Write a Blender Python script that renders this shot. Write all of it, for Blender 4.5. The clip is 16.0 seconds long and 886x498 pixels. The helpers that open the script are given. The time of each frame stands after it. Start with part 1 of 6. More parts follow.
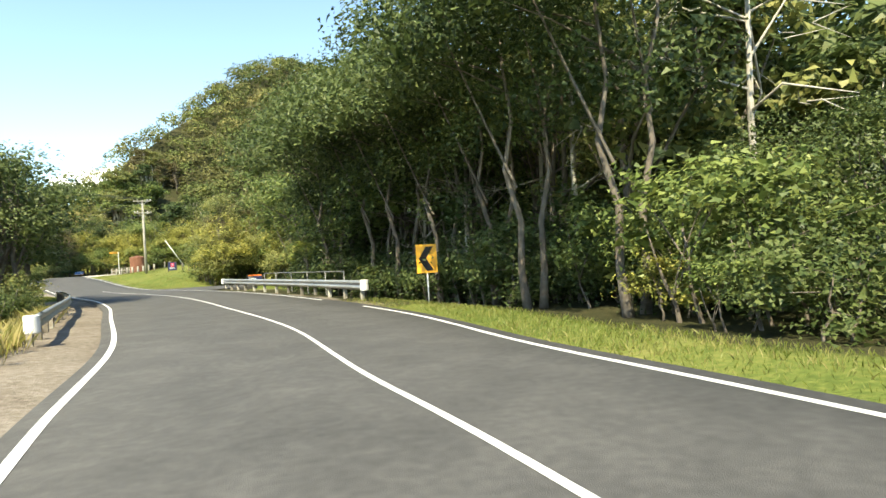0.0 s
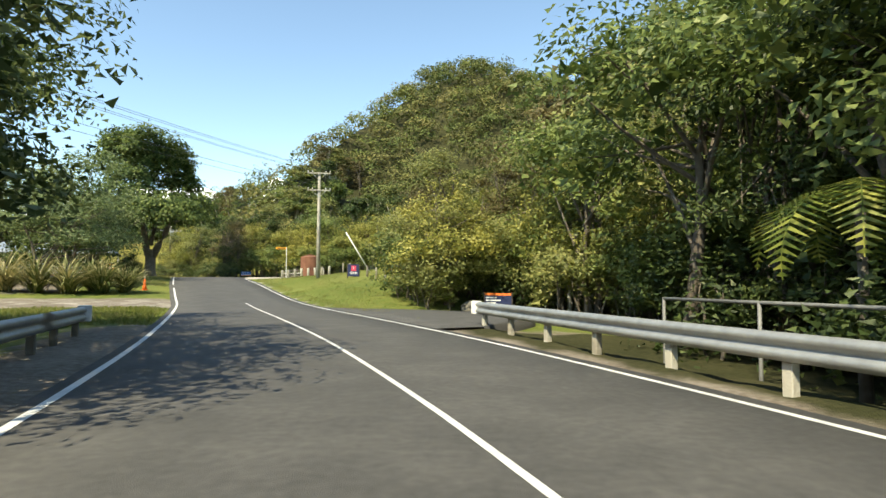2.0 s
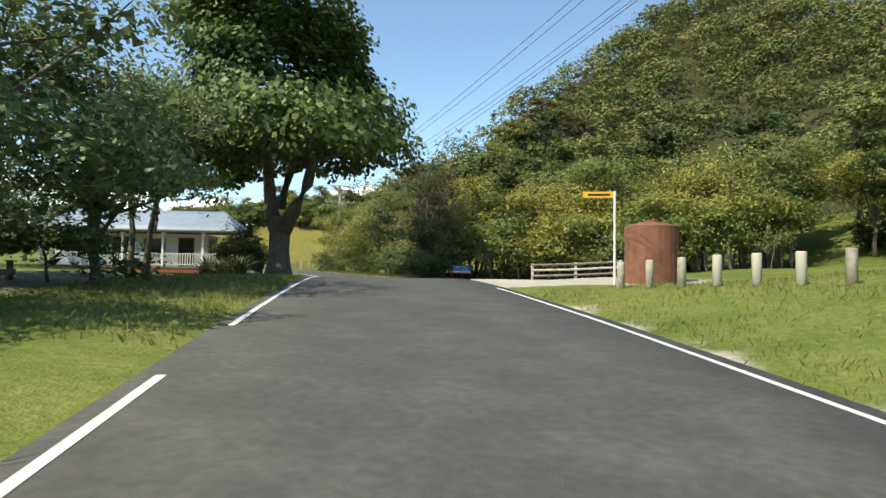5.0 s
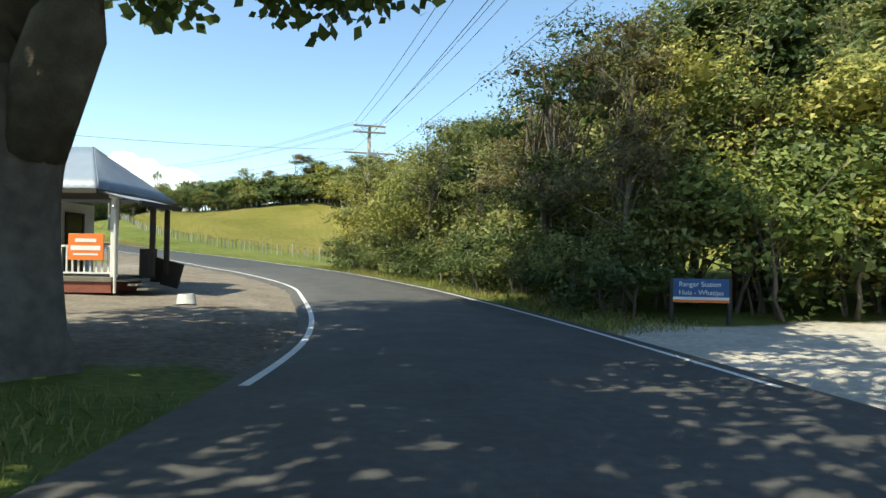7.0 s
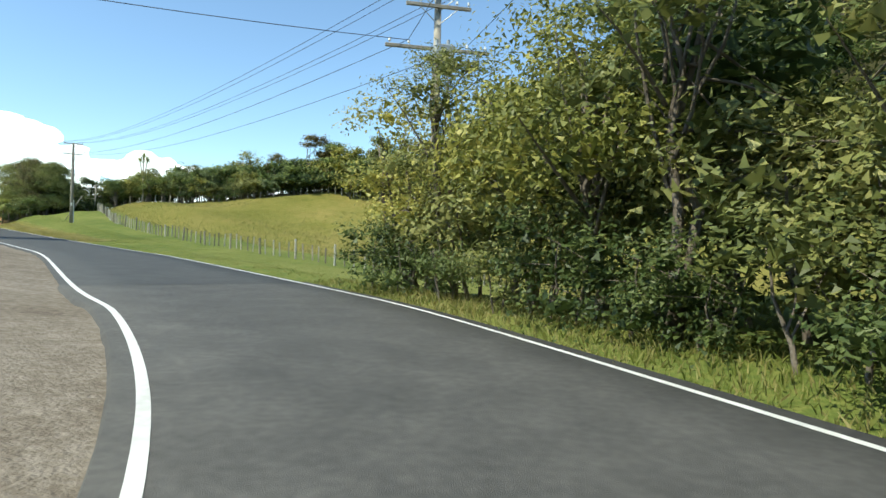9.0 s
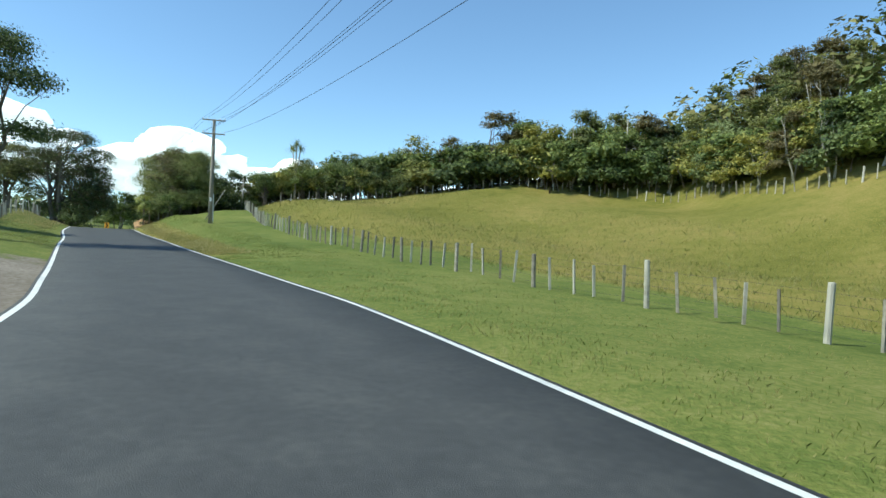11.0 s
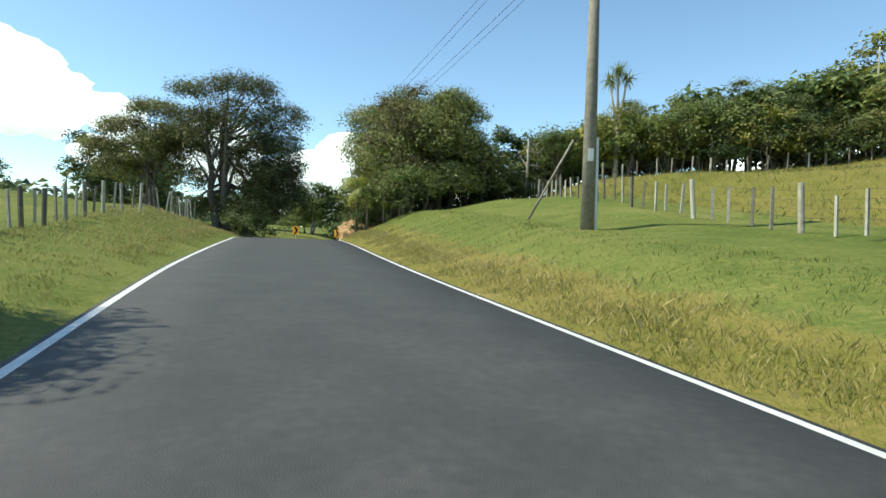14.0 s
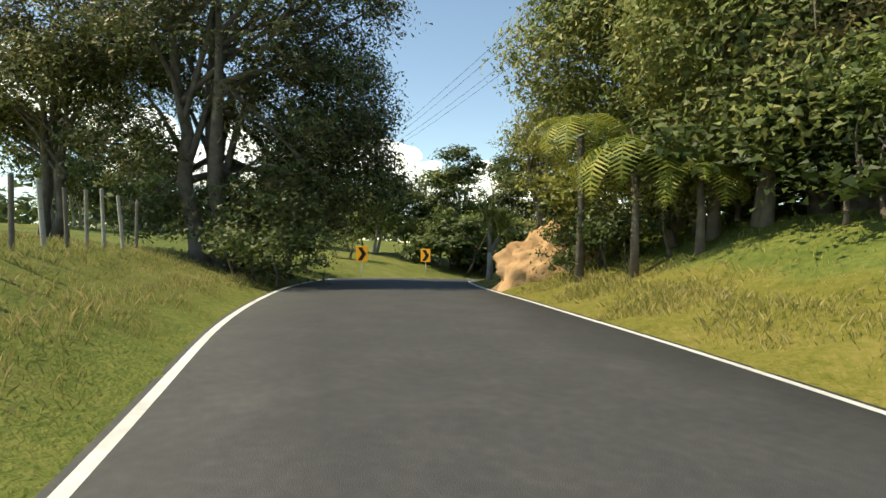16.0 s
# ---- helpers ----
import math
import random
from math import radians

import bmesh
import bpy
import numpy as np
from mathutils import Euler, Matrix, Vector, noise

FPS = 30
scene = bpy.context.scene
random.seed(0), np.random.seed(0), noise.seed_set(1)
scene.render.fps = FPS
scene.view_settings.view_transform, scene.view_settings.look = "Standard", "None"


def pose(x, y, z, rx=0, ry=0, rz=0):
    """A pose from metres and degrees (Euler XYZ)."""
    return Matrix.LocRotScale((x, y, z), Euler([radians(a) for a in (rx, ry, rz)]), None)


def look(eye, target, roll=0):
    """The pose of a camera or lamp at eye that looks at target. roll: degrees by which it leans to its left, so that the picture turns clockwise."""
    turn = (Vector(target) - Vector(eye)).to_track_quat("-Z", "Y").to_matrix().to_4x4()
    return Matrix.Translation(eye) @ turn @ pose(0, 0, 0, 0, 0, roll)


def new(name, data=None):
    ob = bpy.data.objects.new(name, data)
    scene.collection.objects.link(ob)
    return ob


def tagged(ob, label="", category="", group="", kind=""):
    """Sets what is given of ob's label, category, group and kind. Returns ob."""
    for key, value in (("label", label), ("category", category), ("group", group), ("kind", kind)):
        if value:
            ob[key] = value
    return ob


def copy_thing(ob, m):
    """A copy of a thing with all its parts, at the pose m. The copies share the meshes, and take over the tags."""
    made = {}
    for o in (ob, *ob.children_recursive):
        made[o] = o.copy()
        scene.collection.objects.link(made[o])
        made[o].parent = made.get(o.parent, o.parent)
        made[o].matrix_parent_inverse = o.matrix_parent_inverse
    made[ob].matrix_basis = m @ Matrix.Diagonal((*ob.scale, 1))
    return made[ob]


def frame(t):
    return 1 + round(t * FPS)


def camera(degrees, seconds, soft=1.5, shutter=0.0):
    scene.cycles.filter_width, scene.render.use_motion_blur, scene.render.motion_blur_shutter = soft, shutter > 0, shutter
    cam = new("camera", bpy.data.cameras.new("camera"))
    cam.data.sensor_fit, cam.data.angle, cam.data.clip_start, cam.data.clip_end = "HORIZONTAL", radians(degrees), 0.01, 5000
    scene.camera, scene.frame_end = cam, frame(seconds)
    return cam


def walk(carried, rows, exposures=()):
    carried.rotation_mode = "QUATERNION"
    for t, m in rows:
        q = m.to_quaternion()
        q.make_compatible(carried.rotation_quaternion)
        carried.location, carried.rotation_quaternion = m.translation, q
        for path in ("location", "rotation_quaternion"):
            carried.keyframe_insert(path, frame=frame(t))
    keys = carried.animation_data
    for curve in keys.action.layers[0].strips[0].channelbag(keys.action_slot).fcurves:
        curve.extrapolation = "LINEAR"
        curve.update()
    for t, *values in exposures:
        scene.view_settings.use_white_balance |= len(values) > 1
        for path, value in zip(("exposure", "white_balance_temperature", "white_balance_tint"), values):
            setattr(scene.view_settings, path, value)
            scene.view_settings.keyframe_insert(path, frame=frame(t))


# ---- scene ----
cam = camera(74.0, 16.0)
PATH = [
    (0, (0.092, -8.445, 0.080), (0.626, -6.517, 0.093), -3.7),
    (0.5, (-0.680, -1.460, 0.008), (-0.262, 0.496, 0.050), -2.6),
    (1, (-1.781, 5.834, -0.101), (-1.461, 7.807, -0.017), -0.4),
    (1.5, (-3.371, 13.353, -0.097), (-3.223, 15.345, -0.007), -0.0),
    (2, (-5.065, 20.460, -0.160), (-5.069, 22.457, -0.056), 0.1),
    (2.5, (-7.236, 27.179, -0.125), (-7.385, 29.171, -0.025), 0.1),
    (3, (-9.475, 33.204, -0.183), (-9.742, 35.184, -0.077), 0.3),
    (3.5, (-11.857, 39.376, -0.259), (-12.242, 41.335, -0.149), 0.5),
    (4, (-14.300, 45.269, -0.246), (-14.770, 47.210, -0.136), 0.4),
    (4.2, (-15.363, 47.659, -0.247), (-15.858, 49.594, -0.132), 0.6),
    (6.3, (-27.880, 74.599, 1.400), (-28.571, 76.475, 1.414), 1.1),
    (6.5, (-28.774, 76.457, 1.368), (-29.474, 78.330, 1.384), 1.3),
    (7, (-30.892, 81.357, 1.259), (-31.621, 83.219, 1.279), 0.9),
    (7.5, (-33.202, 85.535, 1.156), (-33.936, 87.396, 1.176), 1.0),
    (8, (-35.486, 89.609, 1.058), (-36.223, 91.469, 1.087), 1.3),
    (8.2, (-36.354, 90.933, 1.080), (-37.094, 92.790, 1.106), 1.4),
    (10.3, (-53.069, 108.444, 1.715), (-54.045, 110.190, 1.739), 1.5),
    (10.5, (-55.002, 109.691, 1.765), (-56.027, 111.408, 1.789), 1.8),
    (11, (-60.485, 112.845, 2.056), (-61.643, 114.476, 2.075), 2.1),
    (11.5, (-66.224, 115.794, 2.162), (-67.540, 117.300, 2.178), 2.0),
    (12, (-71.970, 118.513, 2.318), (-73.350, 119.960, 2.331), 2.0),
    (12.5, (-77.818, 121.455, 2.488), (-79.238, 122.864, 2.497), 1.8),
    (13, (-83.978, 124.247, 2.801), (-85.446, 125.606, 2.803), 1.9),
    (13.5, (-90.092, 126.743, 3.123), (-91.601, 128.056, 3.121), 1.8),
    (14, (-96.702, 129.339, 3.475), (-98.253, 130.601, 3.463), 1.7),
    (14.5, (-103.351, 131.942, 3.928), (-104.929, 133.170, 3.908), 1.3),
    (15, (-109.752, 134.700, 4.103), (-111.346, 135.906, 4.099), 1.7),
    (15.5, (-116.083, 136.997, 4.440), (-117.683, 138.197, 4.444), 1.1),
    (16, (-121.437, 138.871, 4.748), (-123.047, 140.058, 4.748), 0.6),
]
walk(cam, [(t, look(eye, target, roll)) for t, eye, target, roll in PATH], exposures=[(0, 1.5, 7500, 0), (1, 1.35, 7500, 0), (2, 1.05, 7500, 0), (3, 0.8, 7100, 0), (4, 0.65, 7000, 0), (6.5, 0.95, 6900, -2), (8, 0.9, 6800, -2), (10.5, 0.45, 5900, -6), (13, 0.55, 6400, -6), (14.5, 0.6, 6800, -3), (16, 0.6, 7900, 2)])

# ---- light ----
SUN_FROM = Vector((-0.53, -0.85, 0.0)).normalized()
SUN_ELEV = radians(51)
world = bpy.data.worlds.new("sky")
scene.world = world
world.use_nodes = True
wn = world.node_tree.nodes
sky = wn.new("ShaderNodeTexSky")
sky.sky_type = "NISHITA"
sky.sun_disc = False
sky.sun_elevation = SUN_ELEV
sky.sun_rotation = math.atan2(SUN_FROM.x, SUN_FROM.y)
sky.air_density = 0.9
sky.dust_density = 0.1
sky.ozone_density = 2.0
wn["Background"].inputs["Strength"].default_value = 0.15
world.node_tree.links.new(sky.outputs["Color"], wn["Background"].inputs["Color"])
sun_data = bpy.data.lights.new("sun", "SUN")
sun_data.energy = 4.2
sun_data.angle = radians(0.53)
sun_data.color = (1.0, 0.91, 0.77)
sun = new("sun", sun_data)
sun_dir = Vector((SUN_FROM.x * math.cos(SUN_ELEV), SUN_FROM.y * math.cos(SUN_ELEV), math.sin(SUN_ELEV)))
sun.matrix_world = look(sun_dir * 400, (0, 0, 0))


# ---- materials ----
def material(name, colours, rough=0.8, scale=3.0, bump=0.0, bump_scale=40.0, metal=0.0, vary=0.0, island=0.0, translucent=0.0, detail=6.0, spec=0.5):
    """Colours: two or three, mixed by noise at the scale (per metre), with a finer noise over them."""
    m = bpy.data.materials.new(name)
    m.use_nodes = True
    nt = m.node_tree
    n, l = nt.nodes, nt.links
    bsdf = n["Principled BSDF"]
    geo = n.new("ShaderNodeNewGeometry")
    noise_a = n.new("ShaderNodeTexNoise")
    noise_a.inputs["Scale"].default_value = scale
    noise_a.inputs["Detail"].default_value = detail
    l.new(geo.outputs["Position"], noise_a.inputs["Vector"])
    noise_b = n.new("ShaderNodeTexNoise")
    noise_b.inputs["Scale"].default_value = scale * 0.13
    noise_b.inputs["Detail"].default_value = 3.0
    l.new(geo.outputs["Position"], noise_b.inputs["Vector"])
    both = n.new("ShaderNodeMath")
    both.operation = "MULTIPLY_ADD"
    both.inputs[1].default_value = 0.5
    l.new(noise_a.outputs["Fac"], both.inputs[0])
    half = n.new("ShaderNodeMath")
    half.operation = "MULTIPLY"
    half.inputs[1].default_value = 0.5
    l.new(noise_b.outputs["Fac"], half.inputs[0])
    l.new(half.outputs[0], both.inputs[2])
    value = both.outputs[0]
    for source, amount in ((vary, "o"), (island, "i")):
        if source:
            rnd = n.new("ShaderNodeObjectInfo").outputs["Random"] if amount == "o" else geo.outputs["Random Per Island"]
            add = n.new("ShaderNodeMath")
            add.operation = "MULTIPLY_ADD"
            l.new(rnd, add.inputs[0])
            add.inputs[1].default_value = source
            shift = n.new("ShaderNodeMath")
            shift.operation = "ADD"
            l.new(value, shift.inputs[0])
            shift.inputs[1].default_value = -source / 2
            l.new(shift.outputs[0], add.inputs[2])
            value = add.outputs[0]
    ramp = n.new("ShaderNodeValToRGB")
    ramp.color_ramp.elements[0].position = 0.3
    ramp.color_ramp.elements[0].color = (*colours[0], 1)
    ramp.color_ramp.elements[1].position = 0.7
    ramp.color_ramp.elements[1].color = (*colours[-1], 1)
    if len(colours) == 3:
        ramp.color_ramp.elements.new(0.5).color = (*colours[1], 1)
    l.new(value, ramp.inputs["Fac"])
    l.new(ramp.outputs["Color"], bsdf.inputs["Base Color"])
    bsdf.inputs["Roughness"].default_value = rough
    bsdf.inputs["Metallic"].default_value = metal
    bsdf.inputs["Specular IOR Level"].default_value = spec
    if bump:
        fine = n.new("ShaderNodeTexNoise")
        fine.inputs["Scale"].default_value = bump_scale
        fine.inputs["Detail"].default_value = 4.0
        l.new(geo.outputs["Position"], fine.inputs["Vector"])
        b = n.new("ShaderNodeBump")
        b.inputs["Strength"].default_value = bump
        b.inputs["Distance"].default_value = 0.02
        l.new(fine.outputs["Fac"], b.inputs["Height"])
        l.new(b.outputs["Normal"], bsdf.inputs["Normal"])
    if translucent:
        tr = n.new("ShaderNodeBsdfTranslucent")
        l.new(ramp.outputs["Color"], tr.inputs["Color"])
        mix = n.new("ShaderNodeMixShader")
        mix.inputs["Fac"].default_value = translucent
        l.new(bsdf.outputs["BSDF"], mix.inputs[1])
        l.new(tr.outputs["BSDF"], mix.inputs[2])
        l.new(mix.outputs["Shader"], n["Material Output"].inputs["Surface"])
    return m


def leafy(name, a, b, c, tr=0.32, rough=0.5):
    return material(name, (a, b, c), rough=rough, scale=0.9, island=0.55, vary=0.25, translucent=tr, detail=2.0, spec=0.3)


ASPHALT = material("asphalt", ((0.048, 0.047, 0.045), (0.070, 0.068, 0.065), (0.103, 0.099, 0.093)), 0.85, 9.0, 0.5, 120)
ASPHALT_NEW = material("darker_asphalt", ((0.036, 0.037, 0.038), (0.049, 0.050, 0.051), (0.070, 0.070, 0.068)), 0.85, 9.0, 0.4, 110)
LINE_PAINT = material("line_paint", ((0.48, 0.48, 0.46), (0.63, 0.63, 0.61), (0.77, 0.77, 0.74)), 0.65, 6.0, 0.4, 90)
GRASS_BLADE = leafy("grass_blades", (0.124, 0.157, 0.029), (0.207, 0.228, 0.058), (0.315, 0.282, 0.108), 0.35)
DRY_BLADE = leafy("dry_grass_blades", (0.26, 0.25, 0.07), (0.40, 0.35, 0.13), (0.54, 0.45, 0.21), 0.35)
LEAF_DARK = leafy("dark_foliage", (0.038, 0.060, 0.018), (0.076, 0.108, 0.030), (0.14, 0.172, 0.056))
# darker copy of the dark foliage: shade in the tall crowns put into the colour
LEAF_SHADED = leafy("shaded_green_foliage", (0.020, 0.034, 0.010), (0.040, 0.060, 0.016), (0.075, 0.100, 0.028))
LEAF_MID = leafy("mid_foliage", (0.068, 0.102, 0.027), (0.138, 0.182, 0.046), (0.235, 0.275, 0.078))
LEAF_YELLOW = leafy("yellow_green_foliage", (0.13, 0.145, 0.030), (0.25, 0.255, 0.056), (0.43, 0.39, 0.10))
LEAF_OLIVE = leafy("olive_foliage", (0.10, 0.118, 0.036), (0.195, 0.214, 0.062), (0.315, 0.306, 0.105))
LEAF_BROWN = leafy("brownish_foliage", (0.074, 0.066, 0.029), (0.142, 0.122, 0.050), (0.228, 0.186, 0.079))
LEAF_GREY = leafy("grey_green_foliage", (0.105, 0.145, 0.055), (0.195, 0.240, 0.095), (0.32, 0.36, 0.16))
FERN_LEAF = leafy("fern_fronds", (0.12, 0.16, 0.028), (0.24, 0.27, 0.05), (0.38, 0.37, 0.09), 0.35)
FLAX_LEAF = leafy("flax_blades", (0.112, 0.140, 0.042), (0.238, 0.238, 0.098), (0.504, 0.434, 0.224), 0.2)
FAR_GREEN = material("hill_canopy", ((0.045, 0.066, 0.020), (0.105, 0.132, 0.038), (0.24, 0.245, 0.078)), 0.7, 0.16, island=0.22, translucent=0.2, detail=1.5, spec=0.2)
FAR_OLIVE = material("hill_canopy_olive", ((0.064, 0.070, 0.026), (0.145, 0.146, 0.050), (0.30, 0.262, 0.095)), 0.7, 0.14, island=0.22, translucent=0.2, detail=1.5, spec=0.2)
BARK = material("bark", ((0.075, 0.06, 0.045), (0.14, 0.115, 0.09), (0.23, 0.20, 0.165)), 0.95, 5.0, 1.0, 25)
BARK_PALE = material("pale_bark", ((0.22, 0.20, 0.16), (0.36, 0.33, 0.28), (0.48, 0.45, 0.39)), 0.9, 4.0, 0.8, 25)
POLE_WOOD = material("weathered_pole_wood", ((0.20, 0.175, 0.14), (0.30, 0.27, 0.22), (0.40, 0.37, 0.31)), 0.9, 6.0, 0.6, 30, vary=0.2)
POST_WOOD = material("grey_post_wood", ((0.17, 0.15, 0.12), (0.30, 0.27, 0.215), (0.46, 0.43, 0.36)), 0.92, 7.0, 0.6, 40, vary=0.6)
STEEL = material("galvanised_steel", ((0.28, 0.29, 0.29), (0.46, 0.47, 0.46)), 0.5, 5.0, 0.2, 30, metal=0.6)
DULL_STEEL = material("dull_grey_steel", ((0.13, 0.13, 0.125), (0.24, 0.24, 0.23)), 0.6, 6.0, 0.3, 40, metal=0.3)
WIRE = material("dark_wire", ((0.03, 0.03, 0.032), (0.06, 0.06, 0.06)), 0.6)
WHITE_PAINT = material("white_paint", ((0.62, 0.61, 0.58), (0.80, 0.79, 0.76)), 0.55, 4.0, 0.2, 40)
SIGN_YELLOW = material("sign_yellow", ((0.80, 0.36, 0.02), (0.86, 0.42, 0.03)), 0.45, 2.0)
SIGN_BLACK = material("sign_black", ((0.012, 0.012, 0.012), (0.025, 0.025, 0.025)), 0.5)
SIGN_BLUE = material("sign_blue", ((0.019, 0.080, 0.224), (0.032, 0.112, 0.288)), 0.5)
SIGN_NAVY = material("sign_navy", ((0.012, 0.02, 0.07), (0.02, 0.03, 0.10)), 0.5)
SIGN_ORANGE = material("sign_orange", ((0.75, 0.17, 0.03), (0.85, 0.22, 0.04)), 0.5)
SIGN_WHITE = material("sign_white", ((0.72, 0.72, 0.70), (0.80, 0.80, 0.78)), 0.5)
SIGN_RED = material("sign_red", ((0.55, 0.05, 0.10), (0.62, 0.07, 0.12)), 0.5)
CONE_ORANGE = material("cone_orange", ((0.75, 0.13, 0.02), (0.88, 0.20, 0.03)), 0.55, 5.0)
ROOF_IRON = material("pale_blue_roof_iron", ((0.18, 0.22, 0.28), (0.26, 0.31, 0.38)), 0.5, 2.0)
BRICK_RED = material("red_boards", ((0.18, 0.055, 0.035), (0.28, 0.09, 0.06)), 0.85, 4.0, 0.4, 40)
DARK_WOOD = material("dark_wood", ((0.03, 0.025, 0.02), (0.06, 0.05, 0.04)), 0.8, 5.0, 0.4, 40)
GLASS_DARK = material("dark_glass", ((0.01, 0.012, 0.014), (0.02, 0.022, 0.025)), 0.08)
RUST = material("rusty_tank", ((0.10, 0.04, 0.025), (0.19, 0.08, 0.045), (0.26, 0.13, 0.08)), 0.9, 3.0, 0.5, 30)
CONCRETE = material("worn_concrete", ((0.30, 0.29, 0.27), (0.42, 0.41, 0.385), (0.52, 0.51, 0.48)), 0.9, 5.0, 0.5, 60)
CLAY = material("bare_clay", ((0.30, 0.17, 0.08), (0.46, 0.29, 0.15), (0.60, 0.43, 0.26)), 0.95, 2.0, 1.0, 14)
ROCK = material("grey_rock", ((0.096, 0.084, 0.066), (0.162, 0.144, 0.120), (0.216, 0.198, 0.168)), 0.9, 4.0, 0.8, 20)
CLOUD = material("cloud_white_glow", ((0.80, 0.82, 0.85), (0.90, 0.90, 0.90)), 1.0, 0.002, spec=0.0)
# added glow stands in for sunlight on the clouds, whiter than the sky
CLOUD.node_tree.nodes["Principled BSDF"].inputs["Emission Color"].default_value = (0.93, 0.96, 1.0, 1)
CLOUD.node_tree.nodes["Principled BSDF"].inputs["Emission Strength"].default_value = 0.6


# ---- mesh helpers ----
def link_mesh(name, me, mat, parent=None, label=""):
    ob = new(name, me)
    if mat:
        me.materials.append(mat)
    if parent:
        ob.parent = parent
    if label:
        ob["label"] = label
    return ob


def part(name, bm, mat, parent=None, label="", smooth=False):
    me = bpy.data.meshes.new(name)
    bm.to_mesh(me)
    bm.free()
    if smooth:
        me.shade_smooth()
    return link_mesh(name, me, mat, parent, label)


def faces_mesh(name, verts, sides):
    """A mesh from an array of separate faces, each with the same number of sides."""
    verts = np.asarray(verts, dtype=np.float32).reshape(-1, 3)
    count = len(verts) // sides
    me = bpy.data.meshes.new(name)
    me.vertices.add(len(verts))
    me.vertices.foreach_set("co", verts.ravel())
    me.loops.add(len(verts))
    me.loops.foreach_set("vertex_index", np.arange(len(verts), dtype=np.int32))
    me.polygons.add(count)
    me.polygons.foreach_set("loop_start", np.arange(0, len(verts), sides, dtype=np.int32))
    me.polygons.foreach_set("loop_total", np.full(count, sides, dtype=np.int32))
    me.update()
    me.validate()
    return me


def grid_mesh(name, points):
    """A sheet from an array of rows of points."""
    rows, cols = points.shape[:2]
    me = bpy.data.meshes.new(name)
    k = np.arange(rows * cols).reshape(rows, cols)
    quads = np.stack([k[:-1, :-1], k[:-1, 1:], k[1:, 1:], k[1:, :-1]], -1).reshape(-1, 4)
    me.vertices.add(rows * cols)
    me.vertices.foreach_set("co", points.reshape(-1).astype(np.float32))
    me.loops.add(quads.size)
    me.loops.foreach_set("vertex_index", quads.ravel().astype(np.int32))
    me.polygons.add(len(quads))
    me.polygons.foreach_set("loop_start", np.arange(0, quads.size, 4, dtype=np.int32))
    me.polygons.foreach_set("loop_total", np.full(len(quads), 4, dtype=np.int32))
    me.update()
    me.validate()
    me.shade_smooth()
    return me


def box(bm, size, at=(0, 0, 0), turn=(0, 0, 0), bevel=0.0):
    m = pose(*at, *turn) @ Matrix.Diagonal((*size, 1))
    made = bmesh.ops.create_cube(bm, size=1.0, matrix=m)
    if bevel:
        edges = list({e for v in made["verts"] for e in v.link_edges})
        bmesh.ops.bevel(bm, geom=edges, offset=bevel, segments=1, affect="EDGES")
    return bm


def tube(bm, points, radii, sides=8, cap=True):
    """A tapered tube along points."""
    points = [Vector([float(c) for c in p]) for p in points]
    rings = []
    for i, p in enumerate(points):
        way = (points[min(i + 1, len(points) - 1)] - points[max(i - 1, 0)]).normalized()
        side = way.cross(Vector((0, 0, 1)) if abs(way.z) < 0.9 else Vector((1, 0, 0))).normalized()
        up = side.cross(way)
        r = float(radii[i] if hasattr(radii, "__len__") else radii)
        rings.append([bm.verts.new(p + r * (math.cos(a) * side + math.sin(a) * up)) for a in (2 * math.pi * k / sides for k in range(sides))])
    for a, b in zip(rings, rings[1:]):
        for k in range(sides):
            bm.faces.new((a[k], a[(k + 1) % sides], b[(k + 1) % sides], b[k]))
    if cap:
        bm.faces.new(rings[0][::-1])
        bm.faces.new(rings[-1])
    return bm


def thing(name, at, label, category, group="", kind="", rz=0.0):
    ob = new(name)
    ob.empty_display_size = 0.2
    ob.matrix_basis = pose(*at, 0, 0, rz)
    return tagged(ob, label, category, group, kind)


# ---- plan of the road: its middle, and at each of those points a mark that counts along it, its height and the half width from line to line ----
ROAD_PLAN = [
    (4.5, -60), (3.2, -30), (1.5, -8.3), (0.6, -1), (-0.15, 5.5), (-2.1, 14.4),
    (-4.3, 22.8), (-7.4, 31.8), (-10.8, 40.3), (-13.8, 47.3), (-16.35, 53.1), (-19.1, 58.9), (-24.4, 70.1), (-29.38, 80.58), (-34.12, 90.77), (-39.7, 98.46), (-43.43, 102.38), (-48.69, 106.58),
    (-53.33, 109.26), (-68.07, 118.03), (-75.82, 121.64), (-90.38, 127.61), (-98.83, 131.19), (-110.39, 135.75),
    (-124.16, 141.86), (-130.67, 144.77), (-137.99, 148.86), (-142.84, 152.78), (-145.95, 158.32), (-147.44, 166.18),
    (-145.96, 179.65), (-139.23, 199.11),
]
ROAD_MARK = [
    -60, -30, -8.3, -1, 5.5, 14.4, 22.8, 31.8, 40.3, 47.3, 53.1, 58.85, 69.25, 79.2, 90.05, 98.6,
    103.1, 108.15, 111.6, 122.8, 127.7, 136.1, 141.1, 147.6, 156, 160, 165.3, 170, 176, 184, 197, 215,
]
ROAD_RISE = [
    -1, -1.1, -1.22, -1.3, -1.36, -1.42, -1.45, -1.46, -1.52, -1.55, -1.48, -1.2, -0.45, 0.05, -0.17, -0.1,
    0.02, 0.2, 0.38, 0.88, 1.18, 1.85, 2.25, 2.85, 3.45, 3.62, 3.55, 3.4, 3.1, 2.7, 2, 1,
]
